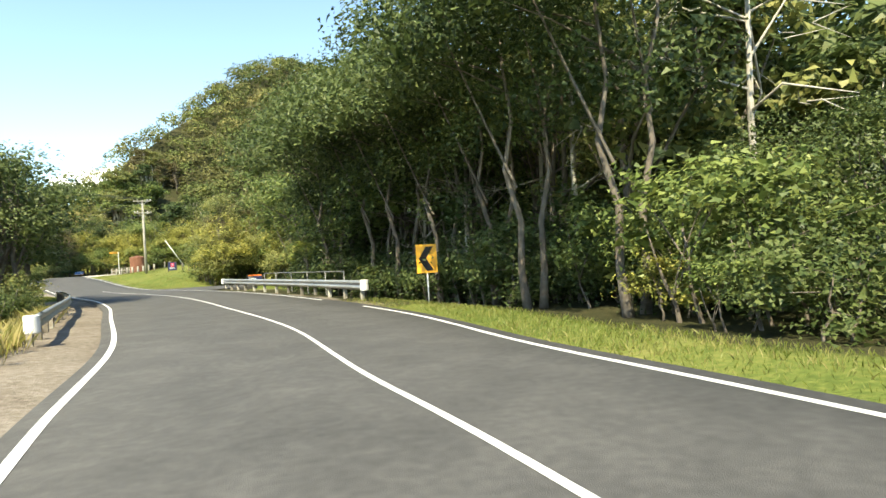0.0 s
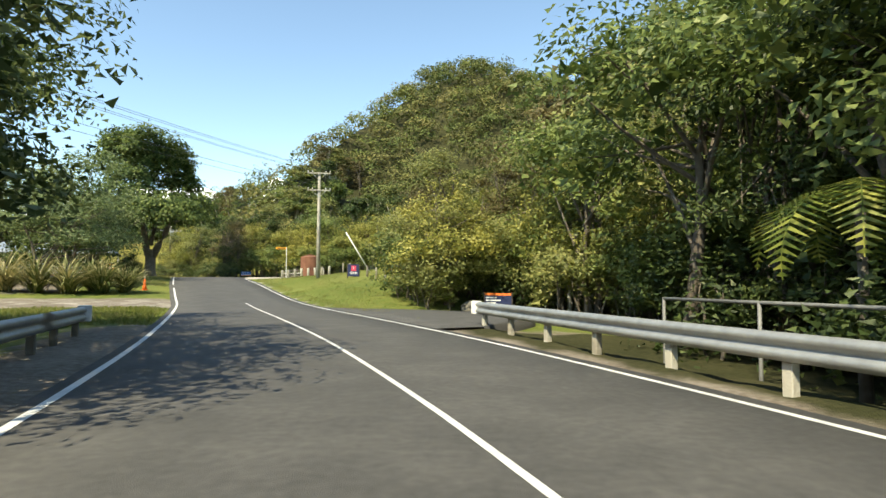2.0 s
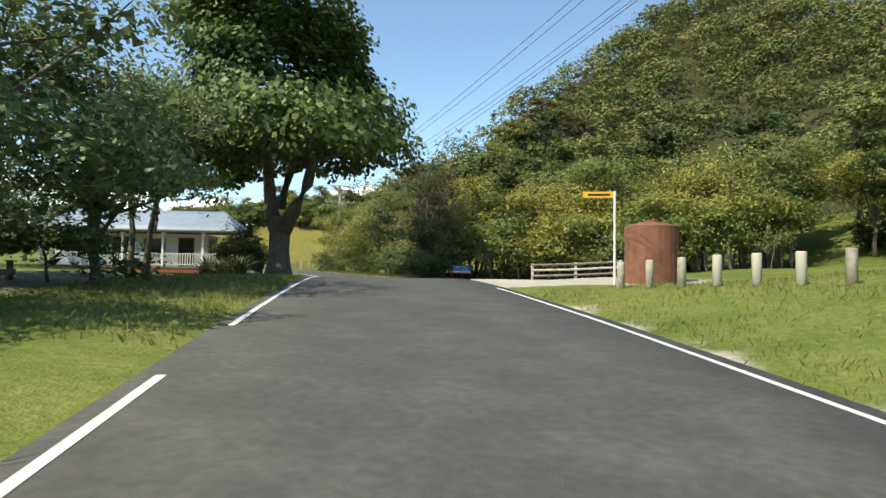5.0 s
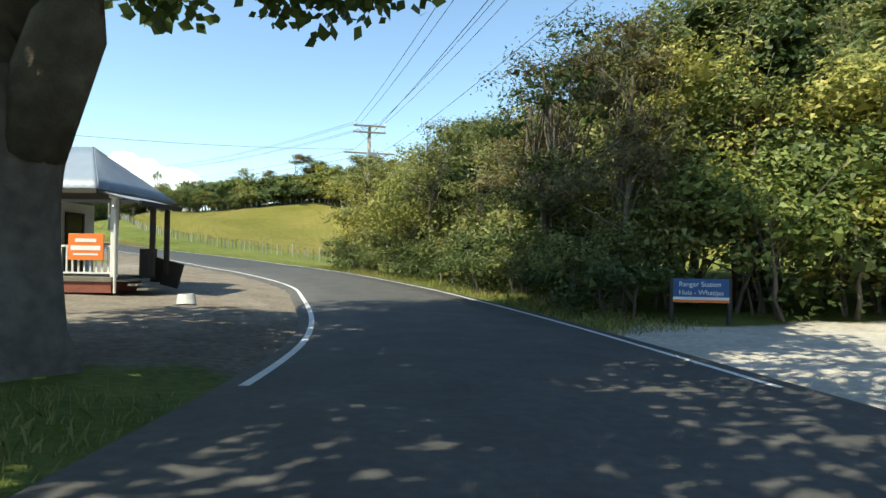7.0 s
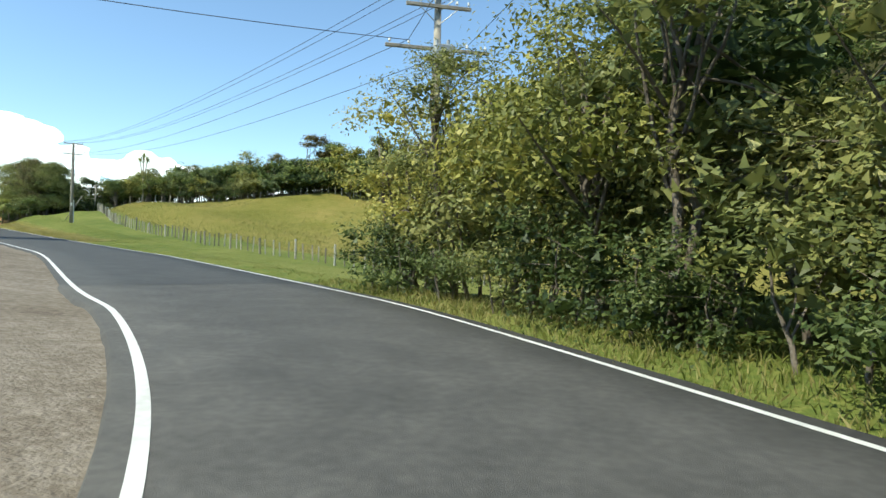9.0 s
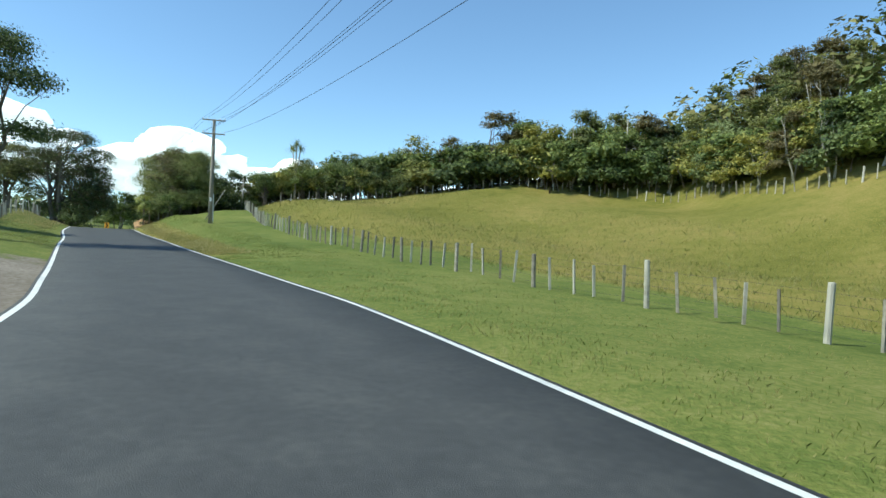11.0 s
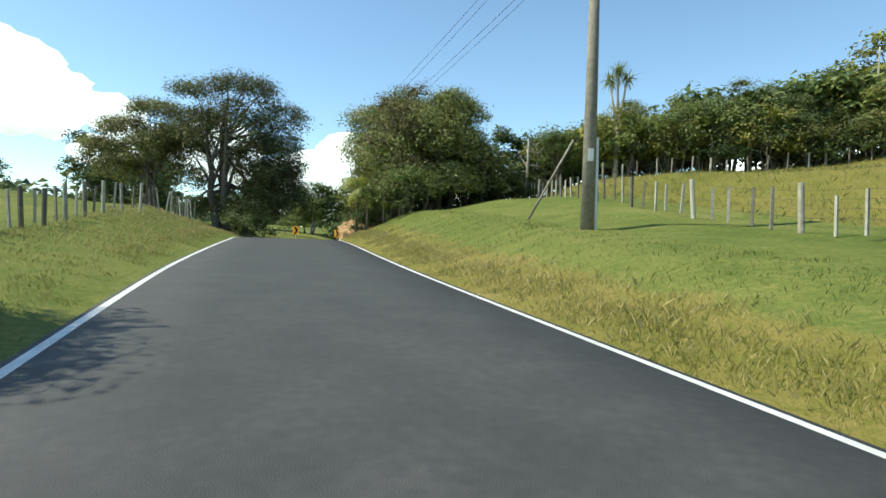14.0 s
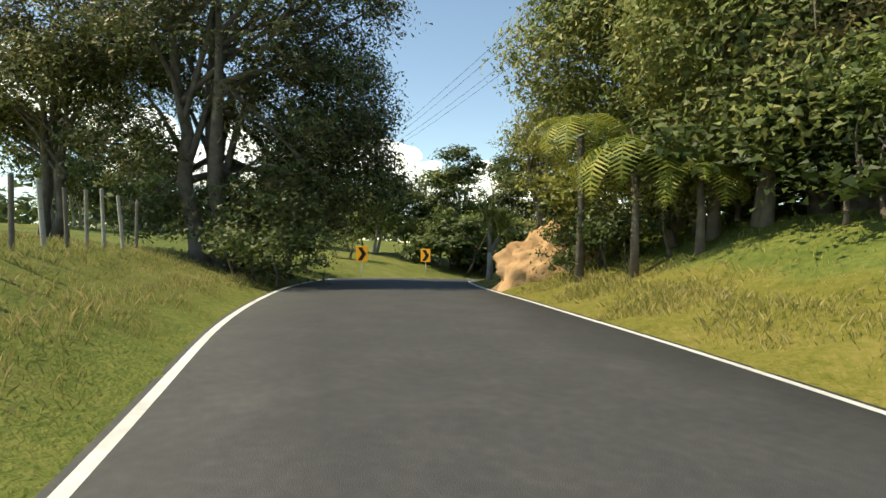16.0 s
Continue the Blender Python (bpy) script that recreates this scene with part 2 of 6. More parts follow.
ROAD_HALF = [
    3.4, 3.4, 2.85, 2.9, 3.2, 3.5, 3.5, 3.4, 3.35, 3.25, 3.2, 3.2, 3.2, 2.95, 2.68, 2.55,
    2.45, 2.7, 2.85, 2.85, 2.85, 2.8, 2.8, 2.8, 2.9, 2.9, 2.9, 2.9, 2.9, 2.9, 2.9, 2.9,
]
ROAD = [(x, y, z, half, mark) for (x, y), z, half, mark in zip(ROAD_PLAN, ROAD_RISE, ROAD_HALF, ROAD_MARK)]


def spline(points, step):
    """A smooth line through the points, evenly sampled."""
    p = np.array(points, float)
    p = np.vstack([2 * p[0] - p[1], p, 2 * p[-1] - p[-2]])
    out = []
    for a, b, c, d in zip(p, p[1:], p[2:], p[3:]):
        n = max(2, int(np.linalg.norm((c - b)[:2]) / step))
        t = np.linspace(0, 1, n, endpoint=False)[:, None]
        out.append(0.5 * (2 * b + (c - a) * t + (2 * a - 5 * b + 4 * c - d) * t**2 + (3 * b - a - 3 * c + d) * t**3))
    return np.vstack(out + [p[-2:-1]])


MID = spline(ROAD, 0.5)
AHEAD = np.gradient(MID[:, :2], axis=0)
AHEAD /= np.linalg.norm(AHEAD, axis=1)[:, None]
RIGHT = np.stack([AHEAD[:, 1], -AHEAD[:, 0]], 1)


TURN_AT, TURN_BY = (-37.8, 85.7), radians(10)


def rotated(x, y, a):
    c, s = math.cos(a), math.sin(a)
    dx, dy = x - TURN_AT[0], y - TURN_AT[1]
    return TURN_AT[0] + dx * c - dy * s, TURN_AT[1] + dx * s + dy * c


def beyond(x, y):
    """Whether a point of the drawing lies past the bend, on the sheet that is turned about the street tree."""
    return y > 76 and not (x > -23 and y < 86)


def past(x, y, rz=0.0):
    """A point and a turn of the drawing, as they lie in the world."""
    return (*rotated(x, y, TURN_BY), rz + math.degrees(TURN_BY)) if beyond(x, y) else (x, y, rz)


def place(y, d):
    """The point of the plan beside the road's middle at that mark, d metres to the right, with the road's height."""
    i = int(np.abs(MID[:, 4] - y).argmin())
    return MID[i, 0] + d * RIGHT[i, 0], MID[i, 1] + d * RIGHT[i, 1], MID[i, 2]


# height above the road at distances from its edge, by y along the road
REACH = np.array([0.0, 1.0, 4.0, 10.0, 20.0, 40.0])
SIDE_R_BEND = [
    (-80, 0, 0, -0.1, 0.2, 2, 8), (5, 0, 0, -0.3, -0.3, 1, 7), (14, 0, -0.05, -0.7, -1, -0.6, 4),
    (30, 0, -0.05, -0.7, -1, -0.6, 4), (40, 0, 0, -0.2, -0.4, 0.8, 5), (46, 0, -0.05, -0.25, -0.4, 0.8, 4), (51, 0, 0.1, 0.55, 1.1, 1.8, 4),
    (66, 0, 0.1, 0.8, 1.5, 2, 4), (76, 0, 0, 0, 0.2, 0.8, 3), (92, 0, 0, 0, 0.2, 1, 5),
]
SIDE_R_CLIMB = [
    (100, 0, 0.05, 0.3, 0.7, 1.6, 5), (112, 0, 0, -0.3, -0.8, -0.6, 2), (124, 0, 0, -0.1, -0.2, 0.3, 4),
    (134, 0, 0.05, 0.3, 0.5, 1.3, 4.6), (141, 0, 0.1, 0.7, 1, 2.3, 5.2), (148, 0, 0.25, 1.2, 1.7, 4, 7.5),
    (156, 0, 0.55, 1.9, 2.9, 4.8, 7.5), (166, 0, 0.4, 1.6, 2.8, 5.2, 6.8), (220, 0, 0.2, 1, 1.6, 2, 3),
]
SIDE_R = np.array(SIDE_R_BEND + SIDE_R_CLIMB)
SIDE_L = np.array([
    (-80, 0, 0.0, -0.1, -0.4, -1.0, -2), (8, 0, 0.0, -0.2, -0.8, -1.5, -2), (38, 0, 0.0, -0.3, -0.8, -1.2, -1), (46, 0, 0.0, 0.0, 0.0, 0.0, 0.4),
    (72, 0, 0.0, 0.0, 0.05, 0.2, 0.5), (100, 0, 0.0, 0.05, 0.15, 0.3, 0.6), (125, 0, 0.05, 0.15, 0.2, 0.3, 0.6), (142, 0, 0.1, 0.3, 0.4, 0.6, 1.0),
    (150, 0, 0.2, 0.6, 0.7, 1.0, 1.4), (157, 0, 0.45, 1.5, 1.9, 2.3, 3.2), (168, 0, 0.2, 0.9, 1.5, 2.2, 3.2), (220, 0, 0.1, 0.6, 1.4, 2.4, 3.6)])


def smoothstep(a, b, x):
    t = np.clip((x - a) / (b - a), 0, 1)
    return t * t * (3 - 2 * t)


def side_height(table, y, e):
    y, e = np.asarray(y), np.asarray(e)
    cols = [np.interp(y, table[:, 0], table[:, k + 1]) for k in range(6)]
    out = np.zeros_like(e)
    for k in range(5):
        f = np.clip((e - REACH[k]) / (REACH[k + 1] - REACH[k]), 0, 1)
        f = f * f * (3 - 2 * f) if k else f
        out = out + (cols[k + 1] - cols[k]) * f
    return out


def hills(x, y):
    """The big bush-clad hill, the ridge beyond the field and low land far off."""
    u, v = rotated(x, y, -TURN_BY)
    top = np.interp(u, [-150, -100, -60, -46, -36, -28, -17, -5, 20], [4, 11, 14, 14, 15, 18, 20, 16, 4])
    foot = np.interp(u, [-100, -60, -46, -28, -9, 30], [185, 174, 144, 138, 128, 118])
    crest = np.interp(u, [-150, -60, -35, -10], [226, 218, 184, 175])
    ridge = top * smoothstep(0, 1, (v - foot) / (crest - foot)) * (1 - 0.5 * smoothstep(200, 330, v))
    top = np.interp(x, [-70, -50, -41, -36, -33, -28, -21, -13, 7, 26, 50, 100, 180], [0, 14, 29, 35, 43, 50, 62, 74, 85, 78, 68, 54, 38])
    foot = np.interp(x, [-41, -9, 30, 100], [140, 128, 112, 100])
    crest = np.interp(x, [-50, -41, -36, -33, -28, -21, -13, 7, 26, 60], [182, 186, 197, 213, 229, 249, 264, 279, 276, 262])
    dome = top * smoothstep(0, 1, (y - foot) / (crest - foot)) * (1 - 0.4 * smoothstep(0, 1, (y - crest - 10) / 140))
    spur = 11 * np.exp(-(((x + 39) / 7) ** 2 + ((y - 158) / 10) ** 2))
    h = np.maximum(np.maximum(ridge, dome), spur)
    h += 14 * np.exp(-(((x - 75) / 60) ** 2 + ((y - 70) / 110) ** 2))
    return np.maximum(h, -3)


def ground_height(x, y):
    """The height of the ground sheet, for arrays of x and y."""
    x, y = np.atleast_1d(np.asarray(x, float)), np.atleast_1d(np.asarray(y, float))
    out = np.empty_like(x)
    coarse = MID[::2]
    for i in range(0, len(x), 4000):
        a, b = x[i : i + 4000], y[i : i + 4000]
        k = ((a[:, None] - coarse[None, :, 0]) ** 2 + (b[:, None] - coarse[None, :, 1]) ** 2).argmin(1) * 2
        k = np.minimum(k, len(MID) - 1)
        dx, dy = a - MID[k, 0], b - MID[k, 1]
        d = dx * RIGHT[k, 0] + dy * RIGHT[k, 1]
        far = np.hypot(dx, dy)
        e = np.maximum(far - MID[k, 3] - 0.35, 0)
        right = d > 0
        z = MID[k, 2] + np.where(right, side_height(SIDE_R, MID[k, 4], e), side_height(SIDE_L, MID[k, 4], e))
        z += np.where(e <= 0, -0.14, -0.14 * np.clip(1 - e / 0.9, 0, 1))
        lift = np.where(right, smoothstep(20, 55, e), smoothstep(70, 500, e) * 0.35)
        z += hills(a, b) * lift
        z += 0.10 * smoothstep(2, 12, e) * (np.sin(a * 0.31 + 1.3) * np.cos(b * 0.27) + 0.5 * np.sin(a * 0.83 + b * 0.71))
        out[i : i + 4000] = z
    return out


def gz(x, y):
    return float(ground_height(x, y)[0])


def axis(lo, hi, step, far):
    mid = np.arange(lo, hi + step, step)
    grow = step * 1.18 ** np.arange(1, 60)
    grow = np.cumsum(grow)
    grow = grow[grow < far]
    return np.r_[(lo - grow)[::-1], mid, mid[-1] + grow]


def nearest(x, y):
    """Index of the road's nearest middle point, distance from its edge and side, for arrays."""
    coarse = MID[::2]
    ks, es, ds = [], [], []
    for i in range(0, len(x), 4000):
        a, b = x[i : i + 4000], y[i : i + 4000]
        k = np.minimum(((a[:, None] - coarse[None, :, 0]) ** 2 + (b[:, None] - coarse[None, :, 1]) ** 2).argmin(1) * 2, len(MID) - 1)
        dx, dy = a - MID[k, 0], b - MID[k, 1]
        ks.append(k)
        es.append(np.hypot(dx, dy) - MID[k, 3])
        ds.append(dx * RIGHT[k, 0] + dy * RIGHT[k, 1])
    return np.concatenate(ks), np.concatenate(es), np.concatenate(ds)


def band(v, lo, hi, soft=1.0):
    return smoothstep(lo - soft, lo + soft, v) * (1 - smoothstep(hi - soft, hi + soft, v))


def covers(x, y):
    """How much of pale gravel, bare dirt, dry grass and shade-darkened leaf litter lies on the ground."""
    k, e, d = nearest(x, y)
    ym, right, left = MID[k, 4], d > 0, d < 0
    x, y = rotated(x, y, -TURN_BY)
    gravel = np.where(right, band(ym, 75, 91.5, 1.0) * (1 - smoothstep(7, 13, e - 0.25 * (ym - 80))), 0)
    gravel = np.maximum(gravel, np.where(left, band(ym, 51.5, 57.5, 0.9) * (1 - smoothstep(16, 22, e)), 0) * 0.36)
    gravel = np.maximum(gravel, np.where(right, band(ym, 46, 72, 2) * (1 - smoothstep(0.35, 0.8, e)) * 0.8, 0))
    dirt = np.where(left, band(ym, -15, 40, 4) * (1 - smoothstep(1.6, 3.2, e)), 0)
    dirt = np.maximum(dirt, np.where(right, band(ym, 9, 37, 2) * (1 - smoothstep(5, 8, e)), 0) * 0.9)
    dirt = np.maximum(dirt, np.where(left, band(ym, 87.5, 113, 1.5) * (1 - smoothstep(8, 11, e)), 0))
    dirt = np.maximum(dirt, np.where(left, band(ym, 112, 131, 3) * (1 - smoothstep(3.0, 5.0, e)), 0))
    dirt = np.maximum(dirt, np.where(left, band(ym, 51.5, 57.5, 0.9) * (1 - smoothstep(16, 22, e)), 0))
    dirt = np.maximum(dirt, np.where(left, band(ym, 60, 84, 2) * band(e, 6.0, 14, 1.0) * 0.8, 0))
    dry = np.where(right, band(ym, 106, 175, 4) * smoothstep(11, 14, e), 0)
    dry = np.maximum(dry, np.where(right, band(ym, 134, 175, 4) * (1 - smoothstep(1.5, 3.0, e)), 0))
    dry = np.maximum(dry, np.where(left, band(ym, -10, 14, 4) * smoothstep(1.5, 3, e), 0))
    litter_and_shade = np.where(right, smoothstep(36, 42, e) * np.maximum(smoothstep(-8, -2, x), np.maximum(smoothstep(192, 198, y), np.maximum(smoothstep(-48, -44, x) * smoothstep(166, 170, y), smoothstep(-40, -36, x)))), 0)
    # on the right verge this also lays the bush's shade into the ground colour
    litter_and_shade = np.maximum(litter_and_shade, np.where(right & (ym < 46), smoothstep(0.5, 1.5, e - np.where(ym > 36, 6.5, np.where(ym < 8, 1.3, 0.0))), 0))
    litter_and_shade = np.maximum(litter_and_shade, np.where(left & (ym > 14) & (ym < 46), smoothstep(3.0, 4.5, e), 0))
    return gravel, dirt, dry, np.clip(litter_and_shade, 0, 1)


def ground_material():
    m = bpy.data.materials.new("grass_gravel_and_dirt")
    m.use_nodes = True
    n, l = m.node_tree.nodes, m.node_tree.links
    bsdf = n["Principled BSDF"]
    geo = n.new("ShaderNodeNewGeometry")

    def noise_at(scale, detail=5.0):
        t = n.new("ShaderNodeTexNoise")
        t.inputs["Scale"].default_value = scale
        t.inputs["Detail"].default_value = detail
        l.new(geo.outputs["Position"], t.inputs["Vector"])
        return t.outputs["Fac"]

    fine, mid, wide = noise_at(9.0), noise_at(1.1), noise_at(0.12, 3.0)

    def ramp(fac, stops):
        r = n.new("ShaderNodeValToRGB")
        r.color_ramp.elements[0].position, r.color_ramp.elements[0].color = stops[0][0], (*stops[0][1], 1)
        r.color_ramp.elements[1].position, r.color_ramp.elements[1].color = stops[-1][0], (*stops[-1][1], 1)
        for p, c in stops[1:-1]:
            r.color_ramp.elements.new(p).color = (*c, 1)
        l.new(fac, r.inputs["Fac"])
        return r.outputs["Color"]

    def math_node(op, a, b):
        t = n.new("ShaderNodeMath")
        t.operation = op
        for i, v in enumerate((a, b)):
            if isinstance(v, float):
                t.inputs[i].default_value = v
            else:
                l.new(v, t.inputs[i])
        return t.outputs[0]

    mixed = math_node("ADD", math_node("MULTIPLY", fine, 0.45), math_node("ADD", math_node("MULTIPLY", mid, 0.3), math_node("MULTIPLY", wide, 0.35)))
    colour = ramp(mixed, [(0.35, (0.058, 0.086, 0.020)), (0.5, (0.108, 0.137, 0.032)), (0.62, (0.165, 0.177, 0.048)), (0.75, (0.24, 0.22, 0.085))])

    def lay(base, name, stops, edge):
        attr = n.new("ShaderNodeAttribute")
        attr.attribute_name = name
        fac = math_node("ADD", attr.outputs["Fac"], math_node("MULTIPLY", math_node("SUBTRACT", mid, 0.5), edge))
        step = n.new("ShaderNodeMapRange")
        step.interpolation_type = "SMOOTHSTEP"
        step.inputs["From Min"].default_value = 0.3
        step.inputs["From Max"].default_value = 0.62
        l.new(fac, step.inputs["Value"])
        mix = n.new("ShaderNodeMix")
        mix.data_type = "RGBA"
        l.new(step.outputs["Result"], mix.inputs["Factor"])
        l.new(base, mix.inputs["A"])
        l.new(ramp(mixed, stops), mix.inputs["B"])
        return mix.outputs["Result"]

    colour = lay(colour, "dry", [(0.38, (0.092, 0.099, 0.019)), (0.5, (0.150, 0.145, 0.032)), (0.62, (0.207, 0.176, 0.051)), (0.74, (0.273, 0.207, 0.075))], 0.6)
    colour = lay(colour, "dirt", [(0.35, (0.092, 0.072, 0.054)), (0.52, (0.170, 0.143, 0.113)), (0.7, (0.275, 0.243, 0.203))], 0.9)
    colour = lay(colour, "gravel", [(0.35, (0.27, 0.245, 0.20)), (0.55, (0.40, 0.37, 0.32)), (0.7, (0.52, 0.49, 0.44))], 0.7)
    # near-black stops: leaf litter with the shade under the bush put in
    colour = lay(colour, "litter_and_shade", [(0.35, (0.018, 0.020, 0.010)), (0.52, (0.040, 0.042, 0.018)), (0.7, (0.075, 0.066, 0.034))], 0.5)
    l.new(colour, bsdf.inputs["Base Color"])
    bsdf.inputs["Roughness"].default_value = 0.95
    bsdf.inputs["Specular IOR Level"].default_value = 0.1
    b = n.new("ShaderNodeBump")
    b.inputs["Strength"].default_value = 1.0
    b.inputs["Distance"].default_value = 0.03
    l.new(math_node("ADD", noise_at(22.0), mid), b.inputs["Height"])
    l.new(b.outputs["Normal"], bsdf.inputs["Normal"])
    return m


gx, gy = axis(-215, 60, 1.1, 2600), axis(-30, 235, 1.1, 2600)
xx, yy = np.meshgrid(gx, gy)
zz = ground_height(xx.ravel(), yy.ravel()).reshape(xx.shape)
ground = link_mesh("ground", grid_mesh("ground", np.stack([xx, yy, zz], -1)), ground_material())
for cover, amount in zip(("gravel", "dirt", "dry", "litter_and_shade"), covers(xx.ravel(), yy.ravel())):
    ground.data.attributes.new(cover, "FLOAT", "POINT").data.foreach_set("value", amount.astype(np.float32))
tagged(ground, "mown and rough grass, gravel and bare dirt beside the road", "ground", kind="structure")


def strip(name, mat, lo, hi, z, y0, y1, drop=0.0, cut=None):
    """A ribbon along the road between two offsets, each a function of the half width and y."""
    keep = (MID[:, 4] >= y0) & (MID[:, 4] <= y1)
    m, r = MID[keep], RIGHT[keep]
    a = np.array([lo(w, y) for w, y in m[:, [3, 4]]])
    b = np.array([hi(w, y) for w, y in m[:, [3, 4]]])
    cols = []
    if drop:
        cols.append(np.c_[m[:, :2] + r * (a - 0.05)[:, None], m[:, 2] + z - drop])
    for f in (0, 0.25, 0.5, 0.75, 1.0):
        cols.append(np.c_[m[:, :2] + r * (a + (b - a) * f)[:, None], m[:, 2] + z])
    if drop:
        cols.append(np.c_[m[:, :2] + r * (b + 0.05)[:, None], m[:, 2] + z - drop])
    return link_mesh(name, grid_mesh(name, np.stack(cols, 1)), mat)


road = strip("road", ASPHALT, lambda w, y: -w - 0.25, lambda w, y: w + 0.3, 0.0, -70, 112.0, drop=0.12)
tagged(road, "pale grey chip-seal road with worn wheel tracks", "road", kind="structure")
road_far = strip("road", ASPHALT_NEW, lambda w, y: -w - 0.12, lambda w, y: w + 0.12, 0.004, 111.0, 220, drop=0.12)
tagged(road_far, "darker grey chip-seal road climbing past the paddock", "road", kind="structure")


pull_off = lambda y: float(np.interp(y, [35, 38, 42, 45, 48.5], [1.2, 5.0, 5.6, 3.8, 0.05]))
apron = strip("road_apron", ASPHALT, lambda w, y: w + 0.26, lambda w, y: w + 0.3 + pull_off(y), -0.008, 35, 48.5, drop=0.5)
tagged(apron, "worn grey sealed pull-off beside the road", "road", kind="structure")


def painted(lo, hi, y0, y1):
    ob = strip("road_line", LINE_PAINT, lo, hi, 0.006, y0, y1)
    return tagged(ob, "worn white painted line on the road", "road marking", "road lines", "structure")


painted(lambda w, y: -w - 0.055, lambda w, y: -w + 0.055, -60, 64.5)
painted(lambda w, y: -w - 0.055, lambda w, y: -w + 0.055, 67.0, 81.5)
painted(lambda w, y: -w - 0.055, lambda w, y: -w + 0.055, 86.0, 210)
painted(lambda w, y: w - 0.05, lambda w, y: w + 0.05, -60, 9.0)
painted(lambda w, y: w - 0.05, lambda w, y: w + 0.05, 13.0, 74.0)
painted(lambda w, y: w - 0.05, lambda w, y: w + 0.05, 86.0, 210)
middle = lambda y: float(np.interp(y, [0, 8, 14, 20, 26], [0.32, 0.25, 0.18, 0.2, 0.29]))
painted(lambda w, y: middle(y) - 0.04, lambda w, y: middle(y) + 0.04, -60, 53.2)


# ---- plants ----
def leaves_at(rng, centres, length, width, up=0.8, sides=3, out=None):
    """Pointed leaves, each one a triangle or rhombus with its own turn, round the centres; out is the way that they face, if any."""
    n = len(centres)
    a = rng.normal(size=(n, 3))
    a[:, 2] *= 0.6
    a /= np.linalg.norm(a, axis=1)[:, None]
    nrm = rng.normal(size=(n, 3))
    nrm[:, 2] = np.abs(nrm[:, 2]) + up
    if out is not None:
        nrm = rng.normal(size=(n, 3)) * 0.45 + out / np.maximum(np.linalg.norm(out, axis=1)[:, None], 0.01) + (0, 0, 0.35)
        nrm /= np.linalg.norm(nrm, axis=1)[:, None]
        a -= nrm * (a * nrm).sum(1)[:, None]
        a /= np.linalg.norm(a, axis=1)[:, None]
    b = np.cross(nrm, a)
    b /= np.linalg.norm(b, axis=1)[:, None]
    s = rng.uniform(0.6, 1.3, (n, 1))
    a, b = a * length * s / 2, b * width * s / 2
    if sides == 3:
        return np.stack([centres - a + b, centres - a - b, centres + a], 1)
    return np.stack([centres - a, centres + b - 0.15 * a, centres + a, centres - b - 0.15 * a], 1)


def clumps(rng, lobes, count, per, spread, inner=0.45, flat=0.7):
    """Points in rounded clumps that lie in the outer part of the lobes (x, y, z, rx, ry, rz)."""
    lobes = np.array(lobes, float)
    weight = lobes[:, 3] * lobes[:, 4] + lobes[:, 3] * lobes[:, 5]
    pick = rng.choice(len(lobes), count, p=weight / weight.sum())
    way = rng.normal(size=(count, 3))
    way /= np.linalg.norm(way, axis=1)[:, None]
    way[:, 2] = np.where(way[:, 2] < -0.4, -way[:, 2], way[:, 2])
    r = rng.uniform(inner, 1.0, (count, 1)) ** 0.6
    mid = lobes[pick, :3] + way * r * lobes[pick, 3:]
    off = rng.normal(size=(count, per, 3))
    off /= np.maximum(1.0, np.linalg.norm(off, axis=2)[..., None] / 1.75)
    pts = mid[:, None, :] + off * spread * np.array((1, 1, flat)) * rng.uniform(0.6, 1.35, (count, 1, 1))
    return mid, pts.reshape(-1, 3)


def unit(v):
    return v / np.maximum(np.linalg.norm(v, axis=1)[:, None], 1e-3)


def foliage(rng, lobes, mid, pts, leaf, slim=0.6):
    """Leaves that face out of their clumps and of the crown, with coarser sprays deep inside."""
    lobes = np.array(lobes, float)
    own = np.repeat(mid, len(pts) // len(mid), 0)
    out = unit(pts - own) * 0.9 + unit(pts - lobes[:, :3].mean(0) * (1, 1, 0.85)) * 0.8
    small = leaves_at(rng, pts, leaf, leaf * slim, out=out)
    pick = rng.integers(0, len(lobes), 42 * len(lobes))
    deep = lobes[pick, :3] + unit(rng.normal(size=(len(pick), 3))) * rng.uniform(0.1, 0.6, (len(pick), 1)) * lobes[pick, 3:]
    return np.concatenate([small, leaves_at(rng, deep, leaf * 2.1, leaf * 1.5)])


